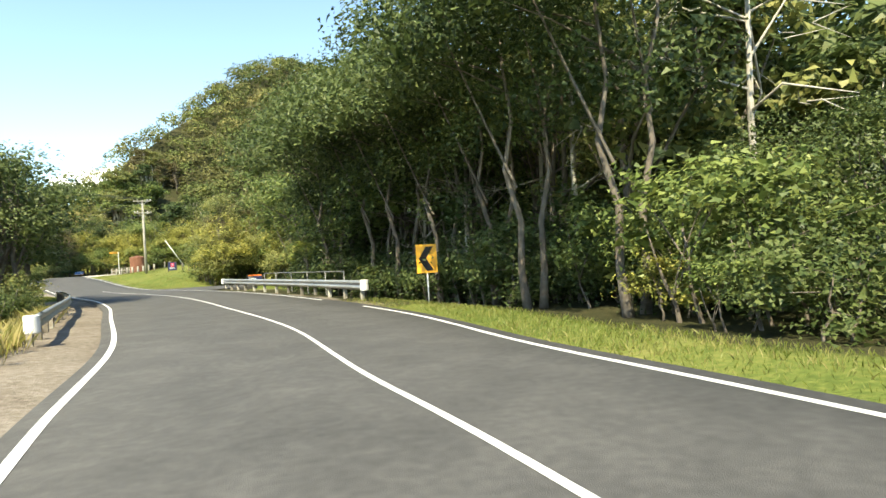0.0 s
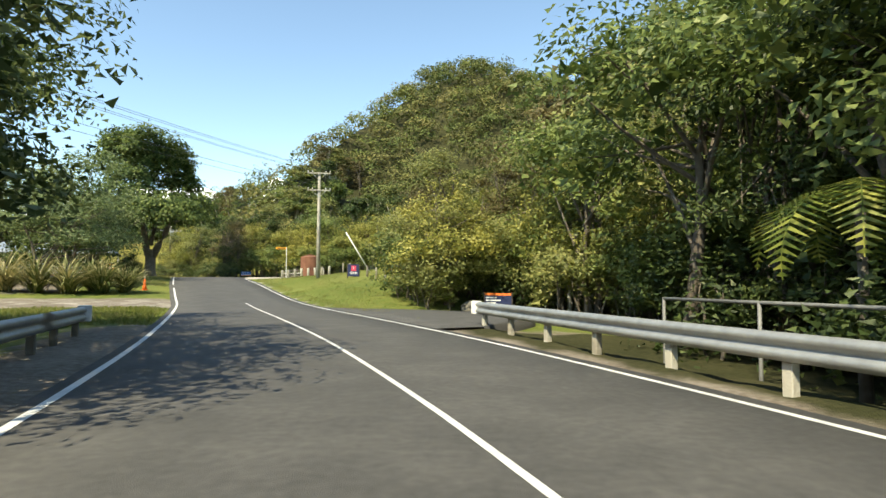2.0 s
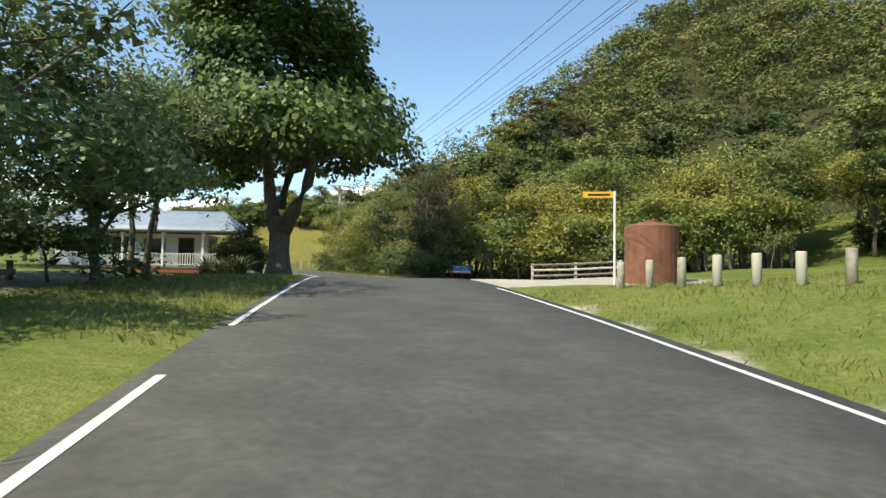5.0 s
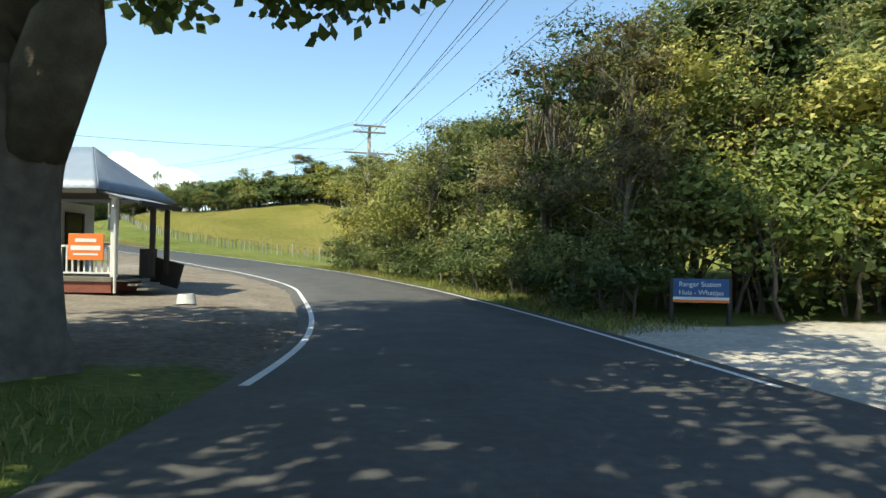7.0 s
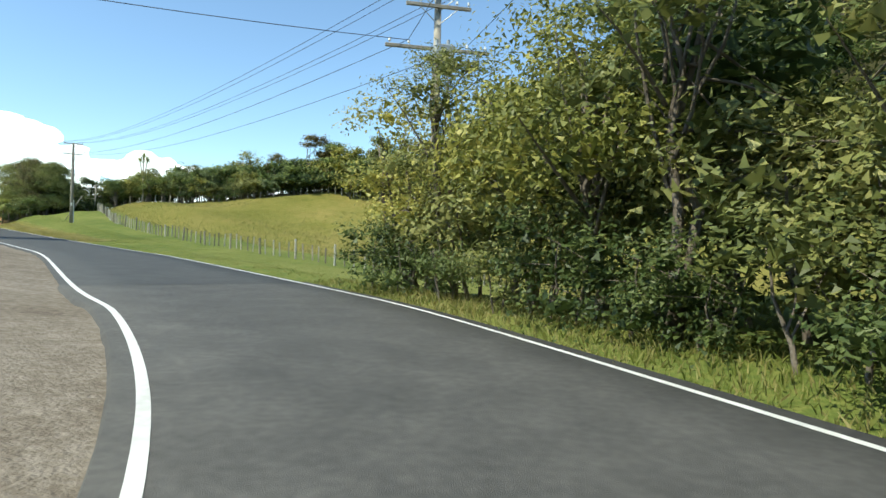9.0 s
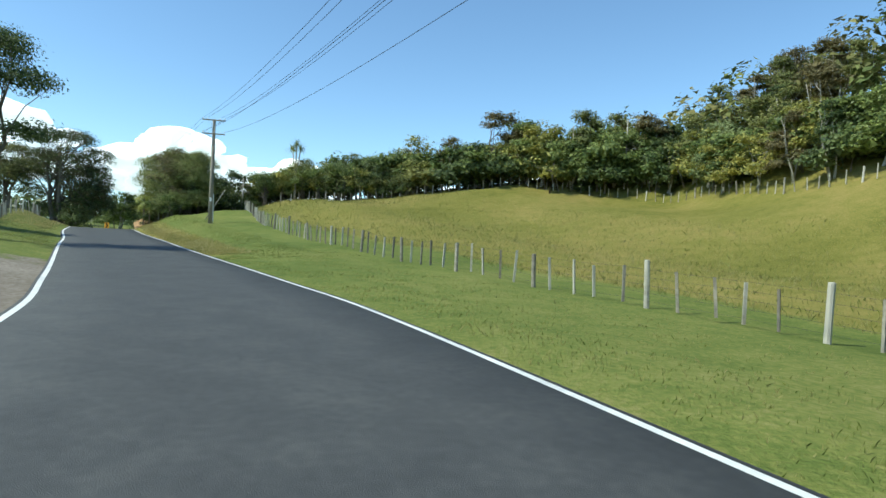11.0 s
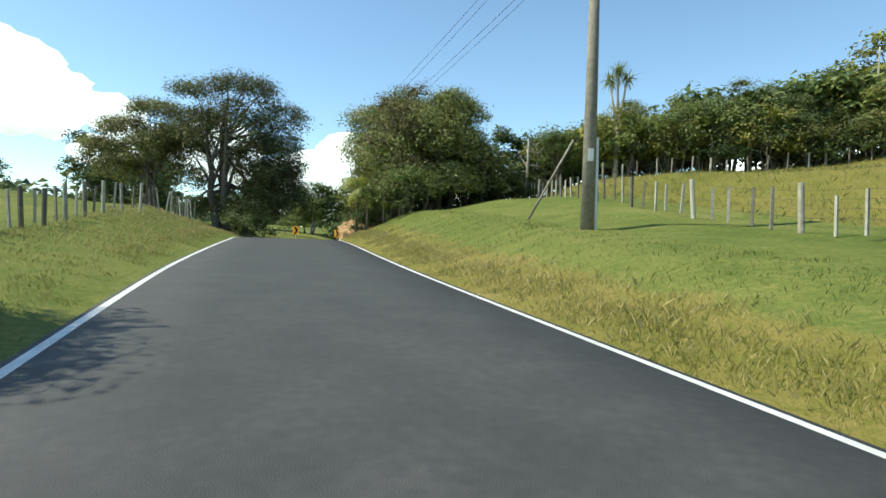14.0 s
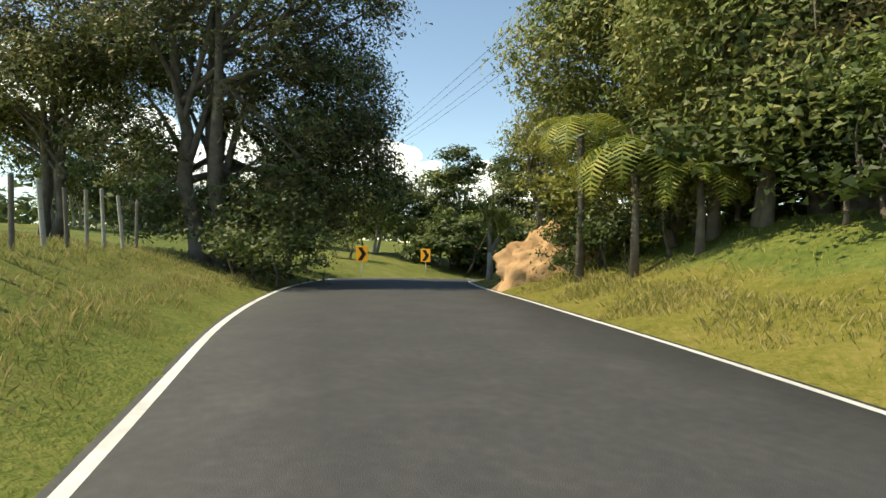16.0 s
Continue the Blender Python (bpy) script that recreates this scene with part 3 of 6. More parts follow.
def woody(rng, name, parent, mat, height, radius, ends, trunks=1, lean=0.1, sides=7):
    """Trunks with limbs that reach towards the ends."""
    bm = bmesh.new()
    for k in range(trunks):
        off = rng.normal(size=2) * (0.35 if trunks > 1 else 0.0)
        tip = np.array((off[0] * 2 + rng.normal() * lean * height, off[1] * 2 + rng.normal() * lean * height, height))
        base = np.array((off[0], off[1], -0.3))
        pts = [base + (tip - base) * f + np.r_[rng.normal(size=2) * 0.022 * height * math.sin(math.pi * f), 0] for f in np.linspace(0, 1, 7)]
        rad = [radius * (1.35 if i == 0 else 1 - 0.8 * f) for i, f in enumerate(np.linspace(0, 1, 7))]
        tube(bm, pts, rad, sides)
        for end in ends[k::trunks]:
            f = rng.uniform(0.3, 0.85)
            start = base + (tip - base) * f
            bend = start + (end - start) * 0.5 + rng.normal(size=3) * 0.05 * height * np.array((1, 1, 0.4)) + (0, 0, 0.12 * abs(end[2] - start[2]))
            way = [start * (1 - g) ** 2 + bend * 2 * g * (1 - g) + end * g * g for g in (0, 0.3, 0.65, 1)]
            thick = radius * 0.5 * (1 - 0.5 * f)
            tube(bm, way, [thick, thick * 0.8, thick * 0.5, radius * 0.08], 5, cap=False)
    return part(name, bm, mat, parent, smooth=True)


def make_tree(seed, name, label, category, lobes, leaf_mat, bark_mat, count, per, spread, leaf, trunk_h, trunk_r, trunks=1, limbs=10, flat=0.7, inner=0.45, group="", slim=0.6):
    rng = np.random.default_rng(seed)
    ob = thing(name, (0, 0, 0), label, category, group)
    mid, pts = clumps(rng, lobes, count, per, spread, inner, flat)
    ends = mid[rng.choice(len(mid), min(limbs, len(mid)), replace=False)]
    if trunk_r:
        woody(rng, "trunk", ob, bark_mat, trunk_h, trunk_r, ends, trunks)
    link_mesh("crown", faces_mesh("crown", foliage(rng, lobes, mid, pts, leaf, slim), 3), leaf_mat, ob)
    return ob


def lobed(seed, height, radius, base, n=6, squash=0.6):
    """Lobes of a rounded, uneven crown."""
    rng = np.random.default_rng(seed)
    out = [(0, 0, (height + base) / 2, radius * 0.75, radius * 0.75, (height - base) / 2)]
    for k in range(n):
        a = 2 * math.pi * (k + rng.uniform(0, 0.7)) / n
        z = rng.uniform(base + 0.15 * (height - base), height * 0.88)
        r = radius * rng.uniform(0.4, 0.62)
        out.append((math.cos(a) * radius * 0.62, math.sin(a) * radius * 0.62, z, r, r, r * squash))
    return out


def layered(seed, height, radius, base, n=9):
    """Flat spreading layers on bare limbs."""
    rng = np.random.default_rng(seed)
    out = []
    for k in range(n):
        f = (k + 0.5) / n
        a = rng.uniform(0, 6.28)
        reach = radius * (1 - 0.55 * f) * rng.uniform(0.3, 0.75)
        r = radius * rng.uniform(0.34, 0.55)
        out.append((math.cos(a) * reach, math.sin(a) * reach, base + (height - base) * f, r, r, r * 0.38))
    return out


# open ground round the signs
KEEP_CLEAR = [(*past(-28.75, 93.95)[:2], 1.9), (*past(-29.3, 92.0)[:2], 1.7), (-2.35, 50.1, 2.0), (-3.2, 48.0, 2.0), (-4.4, 46.0, 1.8), (-3.0, 46.2, 2.0), (-1.0, 48.4, 1.8), (5.0, 11.5, 1.5), (4.3, 9.8, 1.3)]


def plant(proto, x, y, scale=1.0, wide=None, turn=None, sink=0.0, drawn=True):
    """A copy of a plant on the ground; drawn: x and y are those of the drawing, not of the world."""
    rng = random.Random(int(x * 131 + y * 17))
    if drawn:
        x, y, _ = past(x, y)
    if any(math.hypot(x - a, y - b) < r for a, b, r in KEEP_CLEAR):
        return None
    wide = wide or scale
    m = pose(x, y, gz(x, y) - 0.05 - sink, 0, 0, rng.uniform(0, 360) if turn is None else turn) @ Matrix.Diagonal((wide, wide, scale, 1))
    return copy_thing(proto, m)


PROTO = {}
mixes = {
    "dark": (LEAF_DARK, "dense dark green native broadleaf tree in roadside bush"),
    "mid": (LEAF_MID, "green native broadleaf tree in roadside bush"),
    "yellow": (LEAF_YELLOW, "sunlit yellow-green broadleaf tree with fine twigs"),
    "grey": (LEAF_GREY, "rounded grey-green broadleaf tree"),
}
for i, (key, (leaf_mat, label)) in enumerate(mixes.items()):
    for v in range(2):
        seed = 10 * i + v + 1
        PROTO[key, v] = make_tree(seed, "broadleaf_tree", label, "tree", lobed(seed, 8.0, 3.0, 1.6, 9), leaf_mat, BARK, 480 if key == "grey" else 310, 21, 0.34, 0.155, 6.0, 0.15, trunks=1 + v, limbs=16, group="bush trees")
        PROTO["far_" + key, v] = make_tree(seed, "broadleaf_tree", label, "tree", lobed(seed, 8.0, 3.0, 0.6, 8), leaf_mat, BARK_PALE if v else BARK, 170, 22, 0.36, 0.29, 6.0, 0.15, trunks=1 + v, limbs=12, group="bush trees")
for v, leaf_mat in enumerate((LEAF_SHADED, LEAF_SHADED)):
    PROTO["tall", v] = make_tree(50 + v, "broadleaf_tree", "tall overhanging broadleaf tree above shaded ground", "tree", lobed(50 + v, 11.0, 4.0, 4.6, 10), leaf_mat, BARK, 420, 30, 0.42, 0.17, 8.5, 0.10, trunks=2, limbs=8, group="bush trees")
over = [(1.0, 0, 8.2, 2.2, 2.4, 2.0), (2.6, 0.8, 7.8, 2.2, 2.2, 1.3), (3.8, -0.6, 8.4, 2.0, 2.2, 1.2), (2.2, -1.6, 9.6, 2.4, 2.2, 1.4), (0.2, 1.2, 10.4, 2.2, 2.2, 1.4), (4.6, 0.8, 7.2, 1.4, 1.6, 0.9), (0.6, -1.2, 6.0, 1.8, 1.8, 1.4)]
PROTO["over", 0] = make_tree(56, "broadleaf_tree", "broadleaf tree whose crown reaches out over the guard rail", "tree", over, LEAF_DARK, BARK, 420, 30, 0.42, 0.16, 9.0, 0.13, trunks=2, limbs=6, group="bush trees")
for i, (key, leaf_mat, label) in enumerate((("kanuka", LEAF_OLIVE, "olive kanuka tree with feathery layered crown and thin trunks"), ("kanuka_brown", LEAF_BROWN, "brownish kanuka tree with feathery layered crown"), ("kanuka_dark", LEAF_DARK, "dark kanuka tree with layered crown on bare limbs"))):
    for v in range(2):
        seed = 60 + 10 * i + v
        PROTO[key, v] = make_tree(seed, "kanuka_tree", label, "tree", layered(seed, 9.0, 3.3, 3.0, 11), leaf_mat, BARK, 310, 21, 0.36, 0.14, 7.8, 0.12, trunks=2 + v, limbs=24, flat=0.5, inner=0.2, group="kanuka trees", slim=0.42)
        PROTO["far_" + key, v] = make_tree(seed, "kanuka_tree", label, "tree", layered(seed, 9.0, 3.3, 2.0, 12), leaf_mat, BARK_PALE if v else BARK, 180, 22, 0.38, 0.26, 7.8, 0.13, trunks=2 + v, limbs=14, flat=0.45, inner=0.2, group="kanuka trees")
for i, (key, leaf_mat, label) in enumerate((("shrub", LEAF_MID, "low green shrub growing at the bush edge"), ("shrub_dark", LEAF_DARK, "dark green undergrowth shrub"), ("shrub_olive", LEAF_OLIVE, "olive feathery shrub at the bush edge"), ("shrub_yellow", LEAF_YELLOW, "yellow-green shrub with small leaves"))):
    seed = 100 + i
    PROTO[key, 0] = make_tree(seed, "shrub", label, "shrub", lobed(seed, 2.8, 1.7, 0.0, 6), leaf_mat, BARK, 100, 20, 0.25, 0.125, 1.8, 0.05, trunks=3, limbs=6, inner=0.3, group="shrubs")
    PROTO["far_" + key, 0] = make_tree(seed, "shrub", label, "shrub", lobed(seed, 2.8, 1.7, 0.0, 6), leaf_mat, BARK, 80, 20, 0.26, 0.22, 1.8, 0.05, trunks=2, limbs=5, inner=0.3, group="shrubs")


def bush_row(keys, y0, y1, step, e0, e1, side, s0, s1, seed, skip=()):
    """Plants beside the road from y0 to y1, between two distances from its edge."""
    rng = random.Random(seed)
    y = y0
    while y < y1:
        key = rng.choice(keys)
        v = rng.randrange(2) if (key, 1) in PROTO else 0
        i = int(np.abs(MID[:, 4] - y).argmin())
        d = side * (MID[i, 3] + rng.uniform(e0, e1))
        x, yy_, _ = place(y, d)
        scale = rng.uniform(s0, s1)
        if not any(a <= x <= b and c <= yy_ <= d_ for a, b, c, d_ in skip):
            plant(PROTO[key, v], x, yy_, scale, scale * rng.uniform(0.9, 1.2), drawn=False)
        y += step * rng.uniform(0.7, 1.3)


bush = ["dark", "dark", "mid", "mid", "kanuka", "kanuka_dark", "kanuka_brown"]
low = ["shrub", "shrub_dark", "shrub_dark", "shrub_olive"]
# bush on the outer side of the first bend, over the stream and beyond
deep = ["dark", "dark", "dark", "mid", "kanuka_dark", "kanuka_dark", "kanuka"]
for mark in (2.5, 5.5, 9, 12.5, 16, 19.5, 23.5):
    i = int(np.abs(MID[:, 4] - mark).argmin())
    x, y, _ = place(mark, MID[i, 3] + (4.5 if mark < 7 else 5.2) + 0.4 * math.sin(mark))
    plant(PROTO["over", 0], x, y, 1.0 + 0.08 * math.sin(2 * mark), turn=math.degrees(math.atan2(-RIGHT[i, 1], -RIGHT[i, 0])), drawn=False)
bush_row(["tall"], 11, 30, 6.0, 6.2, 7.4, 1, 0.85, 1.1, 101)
bush_row(["dark", "dark", "kanuka_dark"], -18, 4, 2.6, 7.0, 10.0, 1, 0.5, 0.7, 110)
bush_row(deep, 5, 36, 2.6, 6.6, 9.0, 1, 1.15, 1.45, 1)
bush_row(["far_" + k for k in deep], -18, 4, 3.0, 11, 15, 1, 0.65, 0.85, 111)
bush_row(["far_" + k for k in deep], 5, 42, 2.9, 11, 15, 1, 1.3, 1.7, 2)
far_bush_kinds = ["far_" + k for k in bush]
bush_row(far_bush_kinds, 5, 46, 3.8, 18, 25, 1, 1.5, 1.9, 3)
bush_row(low, -18, -4, 2.2, 4.6, 6.4, 1, 0.8, 1.3, 4)
bush_row(["shrub_dark", "shrub_dark", "shrub"], -6, 8, 1.2, 4.8, 6.6, 1, 0.7, 1.1, 43)
bush_row(["shrub_dark"], 5, 37, 1.7, 7.2, 9.5, 1, 1.0, 1.5, 4)
bush_row(["shrub_dark"], 1.5, 8, 1.0, 6.2, 7.4, 1, 0.9, 1.3, 44)
bush_row(["shrub_dark"], 7.5, 27, 1.3, 4.2, 6.4, 1, 0.8, 1.4, 42)
bush_row(["shrub_yellow", "shrub_dark", "shrub"], -2.5, 2.5, 1.8, 3.6, 4.8, 1, 0.4, 0.6, 41)
bush_row(["yellow", "mid", "kanuka", "kanuka_brown"], 36, 47, 1.7, 9.5, 12, 1, 0.8, 1.1, 5)
bush_row(["yellow", "mid", "kanuka", "kanuka_brown"], 47.5, 53, 1.6, 6.2, 9, 1, 0.7, 0.95, 55)
bush_row(["shrub", "shrub_dark", "shrub_olive"], 36, 47, 1.3, 9.2, 10.6, 1, 0.9, 1.4, 54)
bush_row(["shrub", "shrub_dark", "shrub_olive"], 47, 53, 1.3, 6.0, 8.0, 1, 0.9, 1.4, 56)
bush_row(["shrub_olive", "shrub", "shrub_yellow"], 47.5, 52, 1.6, 5.0, 6.5, 1, 0.7, 1.0, 51)
bush_row(["far_kanuka", "far_mid", "far_yellow", "far_kanuka_brown"], 38, 52, 2.6, 13, 17, 1, 1.2, 1.5, 52)
bush_row(far_bush_kinds, 36, 54, 3.0, 20, 28, 1, 1.5, 1.9, 53)
for k in range(3, 9):
    plant(PROTO[("shrub_olive", "shrub", "shrub_dark")[k % 3], 0], -6.4 + 0.9 * math.sin(k * 2.3), 46.5 + k * 1.5, 1.0 + 0.3 * math.sin(k * 1.7), 1.3)
    plant(PROTO[("kanuka", "mid", "yellow")[k % 3], k % 2], -4.2 + 0.9 * math.sin(k * 1.9), 46.0 + k * 1.7, 0.62 + 0.1 * math.sin(k), 0.8)
for k in range(14):
    x, y = -3.4 + 0.62 * k, 53.6 - 0.42 * k + 0.5 * math.sin(k * 2.1)
    plant(PROTO[("shrub_dark", "shrub", "shrub_olive", "shrub_dark")[k % 4], 0], x, y, 1.2 + 0.3 * math.sin(k * 1.7), 1.2)
    if k % 2:
        plant(PROTO[("kanuka_brown", "mid", "kanuka", "yellow")[k // 2 % 4], k // 4 % 2], x + 0.8, y + 1.8, 0.85 + 0.15 * math.sin(k), 0.95)
# bush along the left of the first bend
bush_row(bush, 15, 28, 2.8, 6.5, 8.5, -1, 0.9, 1.15, 6)
bush_row(["dark", "mid", "dark", "kanuka_dark"], 27, 36, 3.4, 3.8, 4.8, -1, 1.0, 1.2, 66)
bush_row(["far_" + k for k in bush], 8, 43, 3.2, 9, 14, -1, 1.0, 1.25, 7)
for tx, ty, ts in ((-20.3, 36.5, 1.25), (-19.0, 32.5, 1.3)):
    plant(PROTO[("dark", "mid")[int(tx) % 2], int(ty) % 2], tx, ty, ts, ts * 1.15)
bush_row(low, 15, 34, 2.2, 3.2, 4.2, -1, 0.5, 0.8, 8)
bush_row(far_bush_kinds, -20, 12, 4.5, 12, 18, -1, 0.7, 0.9, 9)
# hedge of small trees from the gravel area to the paddock
bush_row(["yellow", "kanuka", "kanuka_brown", "kanuka", "yellow", "kanuka_dark"], 92, 111, 1.7, 2.4, 4.2, 1, 0.72, 0.95, 10)
bush_row(["shrub_dark", "shrub_dark", "shrub_olive"], 93, 111.5, 1.15, 1.5, 2.1, 1, 0.6, 0.85, 11)
bush_row(["far_kanuka", "far_kanuka_dark", "far_dark"], 94, 112, 2.4, 6, 9, 1, 0.8, 1.05, 12)
bush_row(["shrub_dark", "shrub_olive", "shrub_olive"], 92, 111, 1.6, 3.0, 4.5, 1, 1.0, 1.4, 13)


# ---- bush across the paddock, on the hill and behind the field ----
def rows_between(a, b, n, width, keys, s0, s1, seed, near=False, drawn=True):
    rng = random.Random(seed)
    a, b = (past(*a), past(*b)) if drawn else (a, b)
    for k in range(n):
        f = (k + rng.uniform(0, 0.8)) / n
        x = a[0] + (b[0] - a[0]) * f + rng.uniform(-width, width)
        y = a[1] + (b[1] - a[1]) * f + rng.uniform(-width, width)
        key = ("" if near else "far_") + rng.choice(keys)
        v = rng.randrange(2) if (key, 1) in PROTO else 0
        scale = rng.uniform(s0, s1)
        plant(PROTO[key, v], x, y, scale, scale * rng.uniform(0.9, 1.25), drawn=False)


rows_between((-27, 99), (-4, 93), 9, 1.5, ["yellow", "yellow", "mid", "kanuka"], 0.85, 1.1, 21, near=True)
rows_between((-4, 93), (14, 78), 8, 2.0, ["kanuka", "kanuka_dark", "mid"], 0.8, 1.1, 22)
rows_between((-24, 105), (10, 95), 10, 3.0, ["kanuka", "yellow", "kanuka_dark", "dark"], 1.0, 1.3, 23)
rows_between((14, 78), (16, 56), 7, 2.5, ["kanuka", "kanuka_dark", "mid"], 0.9, 1.2, 24)
# the wood behind the field
wood = ["yellow", "grey", "mid", "kanuka", "yellow", "kanuka_brown", "mid", "dark"]
rows_between((-109, 176.5), (-90, 184), 18, 1.5, ["yellow", "mid", "kanuka", "grey"], 0.52, 0.75, 30, near=True)
rows_between((-90, 184), (-60, 190), 24, 2.0, wood, 0.65, 1.0, 31)
rows_between((-61, 189), (-47, 169), 16, 2.0, wood + ["kanuka"], 0.6, 0.85, 32)
rows_between((-47, 169), (-24, 162), 12, 2.0, ["kanuka", "kanuka_dark", "kanuka", "mid"], 0.65, 0.9, 32)
rows_between((-100, 188), (-40, 198), 18, 3.0, ["dark", "kanuka", "kanuka_dark", "mid"], 0.65, 0.82, 33)
rows_between((-46, 178), (-52, 194), 7, 3, ["kanuka", "kanuka_brown", "kanuka_dark"], 0.6, 0.8, 35)
rows_between((-8, 140), (-2, 108), 9, 3, ["kanuka", "mid", "dark"], 0.8, 1.0, 36)
low_wood = ["shrub", "shrub_dark", "shrub_olive", "shrub_yellow", "shrub"]
rows_between((-112, 176), (-90, 182), 18, 1.0, low_wood, 1.0, 1.6, 130, near=True)
rows_between((-90, 182.5), (-58, 188), 26, 1.2, low_wood, 1.2, 2.0, 131)
rows_between((-60, 187.5), (-46, 167.5), 16, 1.2, low_wood, 1.0, 1.7, 132)
rows_between((-28.5, 96.8), (-10, 92.8), 20, 0.7, low_wood, 0.9, 1.4, 133, near=True)
rows_between((-29, 98.5), (-8, 95), 12, 0.8, ["yellow", "yellow", "mid"], 0.75, 1.0, 135, near=True)
rows_between((-2, 94), (15, 60), 20, 1.5, low_wood, 1.0, 1.6, 134)
# trees on the crest
rows_between((-118, 177), (-102, 181.5), 10, 1.2, ["shrub_dark", "shrub_dark", "shrub"], 0.9, 1.3, 156)
rows_between((-102, 181.5), (-60, 193), 25, 1.5, ["shrub_dark", "shrub_dark", "shrub"], 1.5, 2.1, 155)
rows_between((-112, 179), (-88, 186), 20, 1.5, low_wood, 1.2, 1.7, 153)
rows_between((-121, 174), (-112, 173), 5, 1.0, ["dark", "kanuka_dark", "mid"], 0.6, 0.8, 152)
rows_between((-141, 184), (-152, 178), 7, 1.2, ["mid", "dark"], 0.6, 0.8, 37)
rows_between((-141, 184), (-126, 197), 12, 1.5, ["kanuka_dark", "dark", "mid", "kanuka"], 0.8, 1.05, 38)
rows_between((-139.5, 181.5), (-127, 192), 14, 0.8, ["shrub_dark", "shrub", "shrub_dark"], 1.0, 1.5, 138)
rows_between((-165, 168), (-215, 190), 9, 5, ["kanuka_dark", "dark", "kanuka"], 1.0, 1.4, 39)
rows_between((-160, 150), (-240, 160), 8, 6, ["dark", "mid", "dark"], 0.7, 1.0, 40)


def canopy(name, label, mat, x0, x1, y0, y1, step, seed, quads=70, size=1.25, keep=lambda x, y: True):
    """Far bush: many small crowns of leaf sprays, as one stuff."""
    rng = np.random.default_rng(seed)
    xs, ys = np.meshgrid(np.arange(x0, x1, step), np.arange(y0, y1, step))
    xs = xs.ravel() + rng.uniform(-0.45, 0.45, xs.size) * step
    ys = ys.ravel() + rng.uniform(-0.45, 0.45, ys.size) * step
    ok = np.array([keep(a, b) for a, b in zip(xs, ys)])
    xs, ys = xs[ok], ys[ok]
    zs = ground_height(xs, ys)
    n = len(xs)
    h = rng.uniform(4.5, 8.5, n) * np.where(rng.uniform(size=n) < 0.08, 1.4, 1.0)
    r = rng.uniform(0.46, 0.66, n) * step
    way = rng.normal(size=(n, quads, 3))
    way[..., 2] = np.abs(way[..., 2]) * 0.9
    way /= np.linalg.norm(way, axis=2)[..., None]
    rad = rng.uniform(0.78, 1.04, (n, quads, 1)) * (1 + 0.16 * np.sin(way[..., :1] * 7 + way[..., 1:2] * 5 + rng.uniform(0, 6, (n, 1, 1))))
    pts = np.stack([xs, ys, zs + h * 0.5], 1)[:, None, :] + way * rad * np.stack([r, r, h * 0.5], 1)[:, None, :]
    me = faces_mesh(name, leaves_at(rng, pts.reshape(-1, 3), size, size * 0.62, out=way.reshape(-1, 3) + (0, 0, 0.3)), 3)
    ob = link_mesh(name, me, mat)
    return tagged(ob, label, "forest", kind="stuff")


def nearest_road(x, y):
    return float(np.sqrt(((MID[::6, 0] - x) ** 2 + (MID[::6, 1] - y) ** 2).min()))


CLEARINGS = [(-31, 160, 8), (-30.5, 168, 6), (-3.5, 162, 9), (7, 160, 8), (-2, 168, 6)]
rows_between((-38, 172), (-28, 173), 7, 1.0, ["kanuka", "kanuka_brown"], 0.9, 1.1, 150, drawn=False)
rows_between((-41, 157), (-32, 160), 8, 1.5, ["kanuka", "kanuka_dark", "mid"], 1.2, 1.6, 154, drawn=False)
rows_between((-26, 146), (-15, 147), 6, 2.0, ["kanuka_dark", "kanuka", "dark"], 1.1, 1.4, 151, drawn=False)


def on_hill(x, y):
    u, v = rotated(x, y, -TURN_BY)
    return nearest_road(x, y) > 38 and not any((x - a) ** 2 + (y - b) ** 2 < r * r for a, b, r in CLEARINGS) and not (u < -46 and v < 191) and not (u < -38 and v < 166) and (u > 0 or v > 128)


canopy("hill_bush", "olive and green native bush covering the hill", FAR_OLIVE, -125, 110, 110, 300, 7.6, 71, quads=210, size=0.8, keep=lambda x, y: on_hill(x, y) and (int(x * 7 + y * 3) % 3 > 0))
canopy("hill_bush", "green native bush covering the hill", FAR_GREEN, -125, 130, 110, 300, 6.8, 72, quads=190, size=0.8, keep=on_hill)
canopy("ridge_bush", "dark native bush on the ridge above the road", LEAF_DARK, 22, 110, -20, 112, 5.0, 75, keep=lambda x, y: nearest_road(x, y) > 26, quads=60)
canopy("far_bush", "far dark trees on the skyline", LEAF_DARK, -330, -180, 120, 330, 9, 76, keep=lambda x, y: nearest_road(x, y) > 60, quads=40, size=1.8)
canopy("left_bush", "dark trees behind the roadside", LEAF_DARK, -110, -22, -20, 60, 6, 77, keep=lambda x, y: nearest_road(x, y) > 17 and y < 50, quads=50)


# ---- roadside things ----
def along(y0, y1, step, d_of, z_of=None):
    """Points beside the road, evenly spaced, on the ground unless a height above the road is given."""
    keep = (MID[:, 4] >= y0) & (MID[:, 4] <= y1)
    m, r = MID[keep], RIGHT[keep]
    run = np.r_[0, np.cumsum(np.linalg.norm(np.diff(m[:, :2], axis=0), axis=1))]
    out = []
    for s in np.arange(0, run[-1], step):
        i = int(np.searchsorted(run, s))
        d = d_of(m[i, 3], m[i, 4])
        x, y = m[i, 0] + r[i, 0] * d, m[i, 1] + r[i, 1] * d
        out.append((x, y, m[i, 2] + z_of if z_of is not None else gz(x, y), math.degrees(math.atan2(r[i, 1], r[i, 0]))))
    return out


